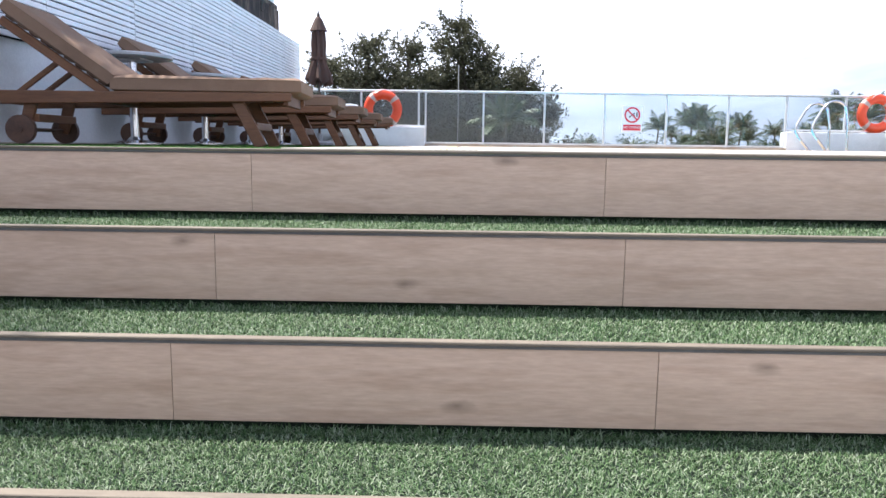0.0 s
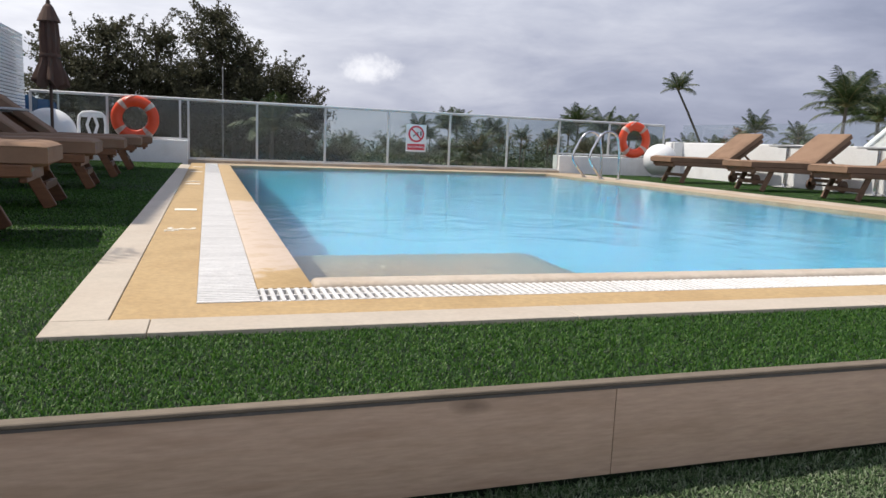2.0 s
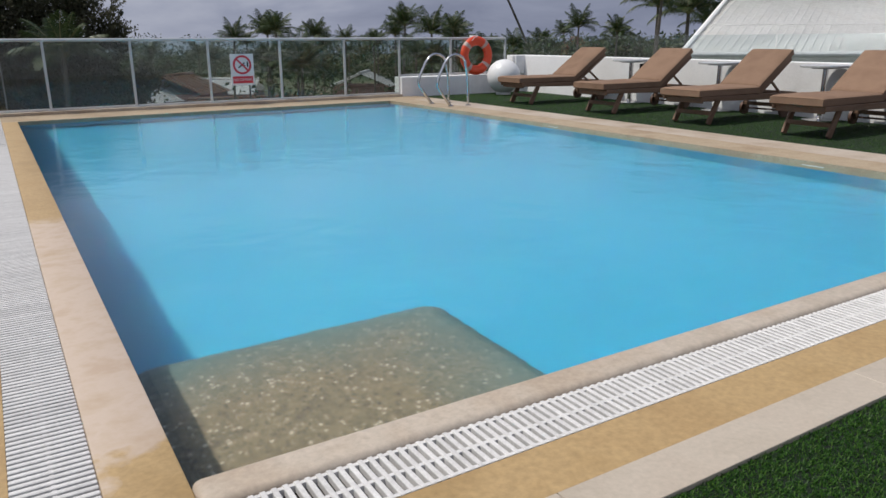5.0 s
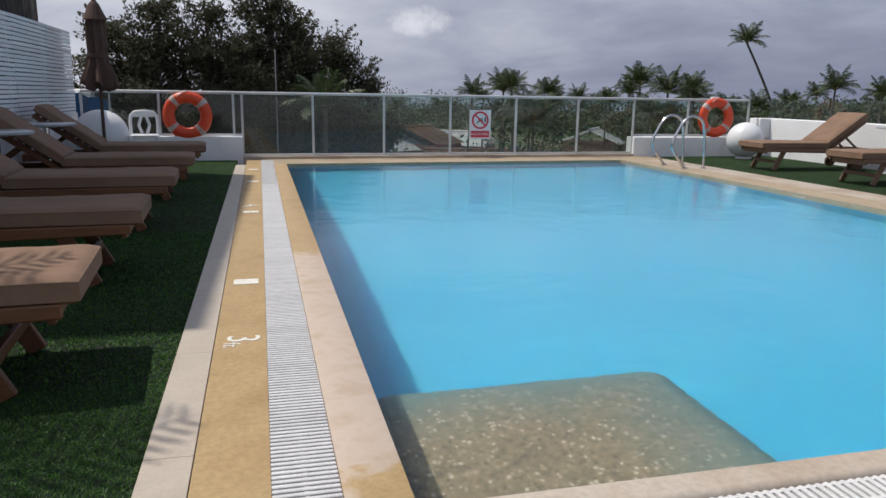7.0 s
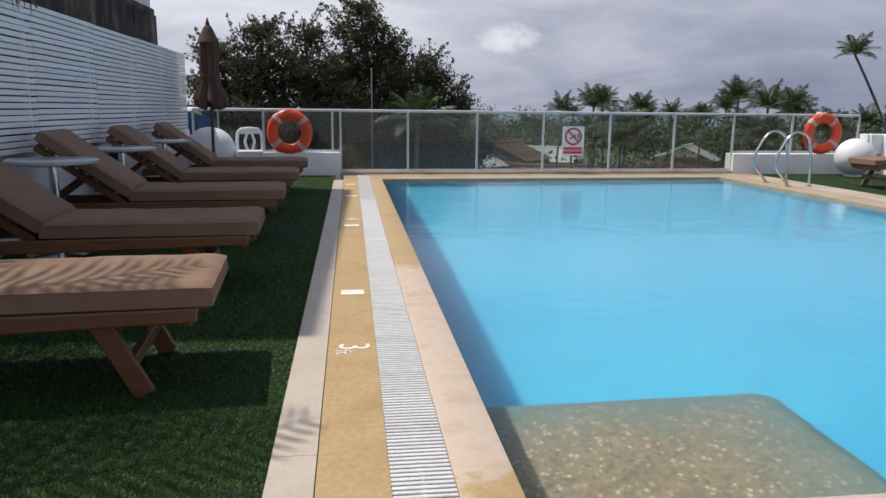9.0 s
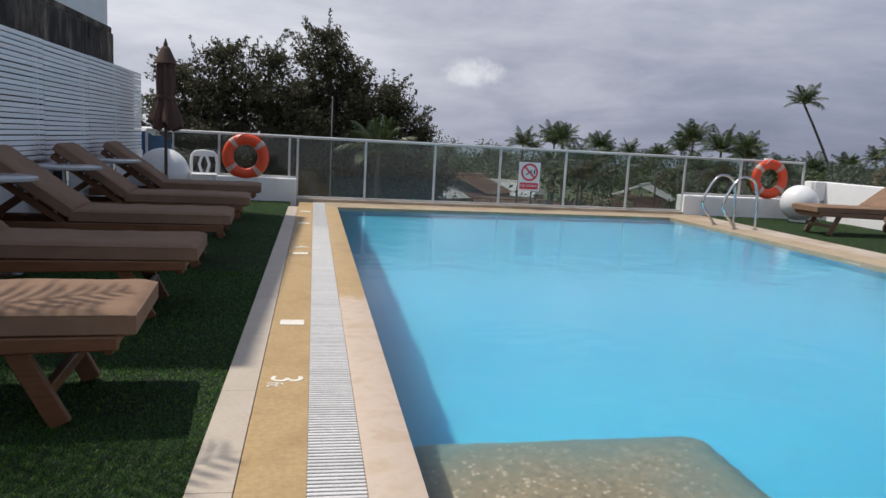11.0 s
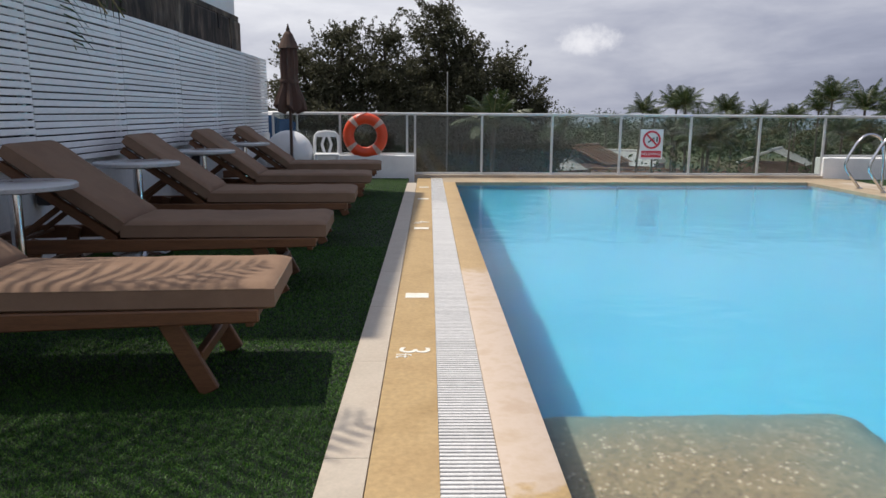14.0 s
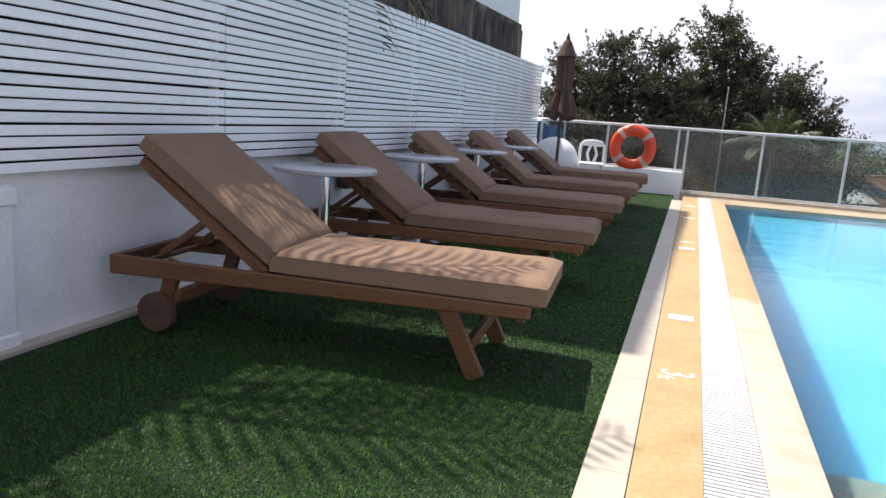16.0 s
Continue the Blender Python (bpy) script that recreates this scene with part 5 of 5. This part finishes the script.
mast = thing("mast", "thin grey metal mast beyond the fence", "mast", at=pose(-0.04, 17.7, GROUND))
part("pole", tube(B(), [(0, 0, 0), (0, 0, 8.33)], 0.011, 8), CONCRETE, mast, smooth=True)
part("cap", lathe(B(), [(0.015, 8.33), (0.015, 8.36), (0.008, 8.38)], 8), CONCRETE, mast)

# palm whose fronds hang over the slatted screen
near = thing("palm", "palm with long fronds hanging over the slatted screen", "palm tree", at=Matrix.Translation((-4.1, 4.78, GROUND)))
part("trunk", tube(B(), [(-0.4, -0.3, 0), (-0.2, -0.1, 5), (0.0, 0.0, 9.3)], [0.2, 0.15, 0.12], 10), PALM_BARK, near, smooth=True)
for az, tilt, ln, dr in ((60, 0, 3.4, 1.22), (66, 4, 3.7, 1.15), (73, -2, 3.3, 1.25), (54, 3, 3.0, 1.25), (11, -10, 2.4, 0.85), (31, -20, 2.1, 0.7), (40, -12, 2.3, 0.8), (-62, -24, 2.5, 0.85), (-84, -16, 2.5, 0.9), (-108, -26, 2.5, 0.85),
                         (120, -25, 2.4, 0.9), (165, -20, 2.4, 0.9), (210, -25, 2.4, 0.9), (-50, -58, 2.2, 0.5), (140, -65, 2.3, 0.5)):
    v, f, spine = frond_mesh(ln, dr, 900 + int(az), width=0.19, rows=52, blade=0.0055) if 50 < az < 80 else frond_mesh(ln, dr, 900 + int(az), width=0.21, rows=24, blade=0.0125)
    fr = new("frond", flat_mesh("frond", v, f, FROND))
    fr.parent = near
    fr.matrix_basis = Matrix.Translation((0, 0, 9.3)) @ Matrix.Rotation(radians(az), 4, "Z") @ Matrix.Rotation(radians(tilt), 4, "Y")
    part("stem", tube(B(), spine, [0.026 * (1 - 0.1 * j) for j in range(9)], 5, cap=False), RACHIS, fr, smooth=True)

# ---- pieces: tiles, planks, gratings ----
for i in range(1, STEPS + 1):
    z1, y = -(i - 1) * RISE, STEP_Y - (i - 1) * GO
    riser = thing(f"riser_{i}", "step front clad in pale wood-look tiles", "step", kind="structure")
    me = finish(box(B(), (0.0007, -0.008, 0), (1.1993, 0.004, 0.198), bevel=0.0007), "plank", PLANK)
    shift = -0.714 + (0.004 if i % 2 else -0.004)
    for k in range(-2, 8):
        x0 = shift + 1.2 * k
        if x0 < WALL_X or x0 + 1.2 > PAR_X:
            continue
        piece("plank", me, riser, (x0, y, z1 - 0.212))
    part("nosing", box(B(), (WALL_X, y - 0.014, z1 - 0.006), (PAR_X, y + 0.016, z1 + 0.003), bevel=0.002), NOSING, riser, "grey stair nosing strip")
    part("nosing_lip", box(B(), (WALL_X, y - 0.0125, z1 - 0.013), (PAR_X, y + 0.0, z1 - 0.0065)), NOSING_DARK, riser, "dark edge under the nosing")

west = thing("coping_tiles_west", "pale beige edge tiles beside the turf", "pool edge", kind="structure")
for k in range(11):
    y0 = 3.46 + 0.89 * k
    y1 = min(y0 + 0.89, 14.1)
    me = finish(box(B(), (OUT_X, y0 + 0.001, -0.06), (TILE_X - 0.003, y1 - 0.0015, 0.003), bevel=0.0015), "tile", BEIGE)
    piece("tile", me, west, (0, 0, 0))
south = thing("coping_tiles_south", "pale beige edge tiles beside the turf", "pool edge", kind="structure")
cuts = [OUT_X, -0.50] + [-0.50 + 1.2 * k for k in range(1, 6)] + [POOL_E + 0.454]
for x0, x1 in zip(cuts, cuts[1:]):
    me = finish(box(B(), (x0 + 0.001, OUT_Y, -0.06), (x1 - 0.0015, TILE_Y - (0.0 if x0 < -0.6 else 0.002), 0.003), bevel=0.0015), "tile", BEIGE)
    piece("tile", me, south, (0, 0, 0))

grate = thing("grating_west", "white plastic overflow grating of close bars", "pool grating", kind="structure")
bar = finish(box(B(), (0.001, -0.0075, -0.022), (GR1 - GR0 - 0.001, 0.0075, 0.0), bevel=0.002), "bar", GRATE)
rest = B()
for i in range(414):
    y = GF0 + 0.012 + 0.025 * i
    if i < 290:
        piece("bar", bar, grate, (GR0, y, 0.004))
    else:
        box(rest, (GR0 + 0.001, y - 0.0075, -0.018), (GR1 - 0.001, y + 0.0075, 0.004))
tagged(part("bars_far", rest, GRATE, grate), kind="stuff")
part("spine", box(B(), ((GR0 + GR1) / 2 - 0.005, GF0, -0.02), ((GR0 + GR1) / 2 + 0.005, 14.0, -0.001)), GRATE, grate)
part("edge", box(B(), (GR0 + 0.0005, GF0 - 0.002, -0.03), (GR1 - 0.0005, GF0 + 0.004, 0.003)), GRATE, grate)
grate = thing("grating_south", "white plastic overflow grating of spaced bars", "pool grating", kind="structure")
bar = finish(box(B(), (-0.0075, 0.001, -0.022), (0.0075, GF1 - GF0 - 0.001, 0.0), bevel=0.002), "bar", GRATE)
for i in range(206):
    piece("bar", bar, grate, Matrix.Translation((GR1 + 0.014 + 0.0278 * i, GF0, 0.003)))
for y in (GF0 + 0.09, GF0 + 0.01, GF1 - 0.01):
    part("spine", box(B(), (GR1, y - 0.006, -0.02), (POOL_E, y + 0.006, 0.0)), GRATE, grate)

# ---- turf fibres ----


def turf(name, zones, seed, label, coat, length=0.0145):
    """Short leaning fibres, each two triangles, over rectangles x0, x1, y0, y1, z with so many to the square metre."""
    r = np.random.default_rng(seed)
    vs, n0, tris = [], 0, []
    for x0, x1, y0, y1, z, dens in zones:
        n = int((x1 - x0) * (y1 - y0) * dens)
        p = np.stack([r.uniform(x0, x1, n), r.uniform(y0, y1, n), np.full(n, z)], 1)
        a, lean = r.uniform(0, 2 * np.pi, n), r.uniform(0.15, 1.15, n)
        ln = length * r.uniform(0.55, 1.15, n)
        d = np.stack([np.cos(a) * np.sin(lean), np.sin(a) * np.sin(lean), np.cos(lean)], 1)
        s = np.stack([-np.sin(a + r.normal(0, 0.6, n)), np.cos(a), np.zeros(n)], 1) * 0.0013 * (1 + 0.9 * (dens < 14000))
        m = p + d * (ln * 0.6)[:, None]
        tip = m + (d + np.stack([np.cos(a) * 0.6, np.sin(a) * 0.6, np.full(n, -0.5)], 1)) * (ln * 0.4)[:, None]
        vs.append(np.stack([p - s, p + s, m + s * 0.8, m - s * 0.8, tip], 1).reshape(-1, 3))
        i = n0 + 5 * np.arange(n)[:, None]
        tris.append(np.concatenate([i + np.array([[0, 1, 2]]), i + np.array([[0, 2, 3]]), i + np.array([[3, 2, 4]])], 1).reshape(-1, 3))
        n0 += 5 * n
    v, t = np.concatenate(vs), np.concatenate(tris)
    me = bpy.data.meshes.new(name)
    me.vertices.add(len(v))
    me.vertices.foreach_set("co", v.astype(np.float32).ravel())
    me.loops.add(t.size)
    me.loops.foreach_set("vertex_index", t.astype(np.int32).ravel())
    me.polygons.add(len(t))
    me.polygons.foreach_set("loop_start", np.arange(0, t.size, 3, dtype=np.int32))
    me.update(calc_edges=True)
    me.materials.append(coat)
    return tagged(new(name, me), label, "artificial turf", kind="stuff")


near_zone = [(-1.7, 2.4, STEP_Y + 0.03, OUT_Y, -0.012, 42000), (2.4, 8.9, STEP_Y + 0.03, OUT_Y, -0.012, 8000), (WALL_X + 0.1, -1.7, STEP_Y + 0.03, OUT_Y, -0.012, 20000),
             (WALL_X + 0.1, OUT_X, OUT_Y, 5.0, -0.012, 30000), (WALL_X + 0.1, OUT_X, 5.0, 8.0, -0.012, 13000), (WALL_X + 0.1, OUT_X, 8.0, 14.1, -0.012, 5000),
             (EAST_OUT, PAR_X, 5.0, 14.3, -0.012, 3000)]
turf("grass", near_zone, 21, "short green artificial turf fibres on the deck", BLADE)
step_zone = [(-2.0, 2.2, STEP_Y - i * GO + 0.03, STEP_Y - (i - 1) * GO - 0.006, -i * RISE - 0.012, 42000 if i < 4 else 12000) for i in range(1, 5)]
turf("grass", step_zone, 22, "pale green turf fibres on the steps, sun sheen put into the colour", BLADE_SHEEN)
foot_zone = [(-2.0, 2.2, STEP_Y - (i - 1) * GO - 0.022, STEP_Y - (i - 1) * GO + 0.0, -i * RISE - 0.012, 60000) for i in range(1, 5)]
turf("grass", foot_zone, 23, "longer green turf fibres against the step fronts, in the paler coat", BLADE_SHEEN, length=0.03)
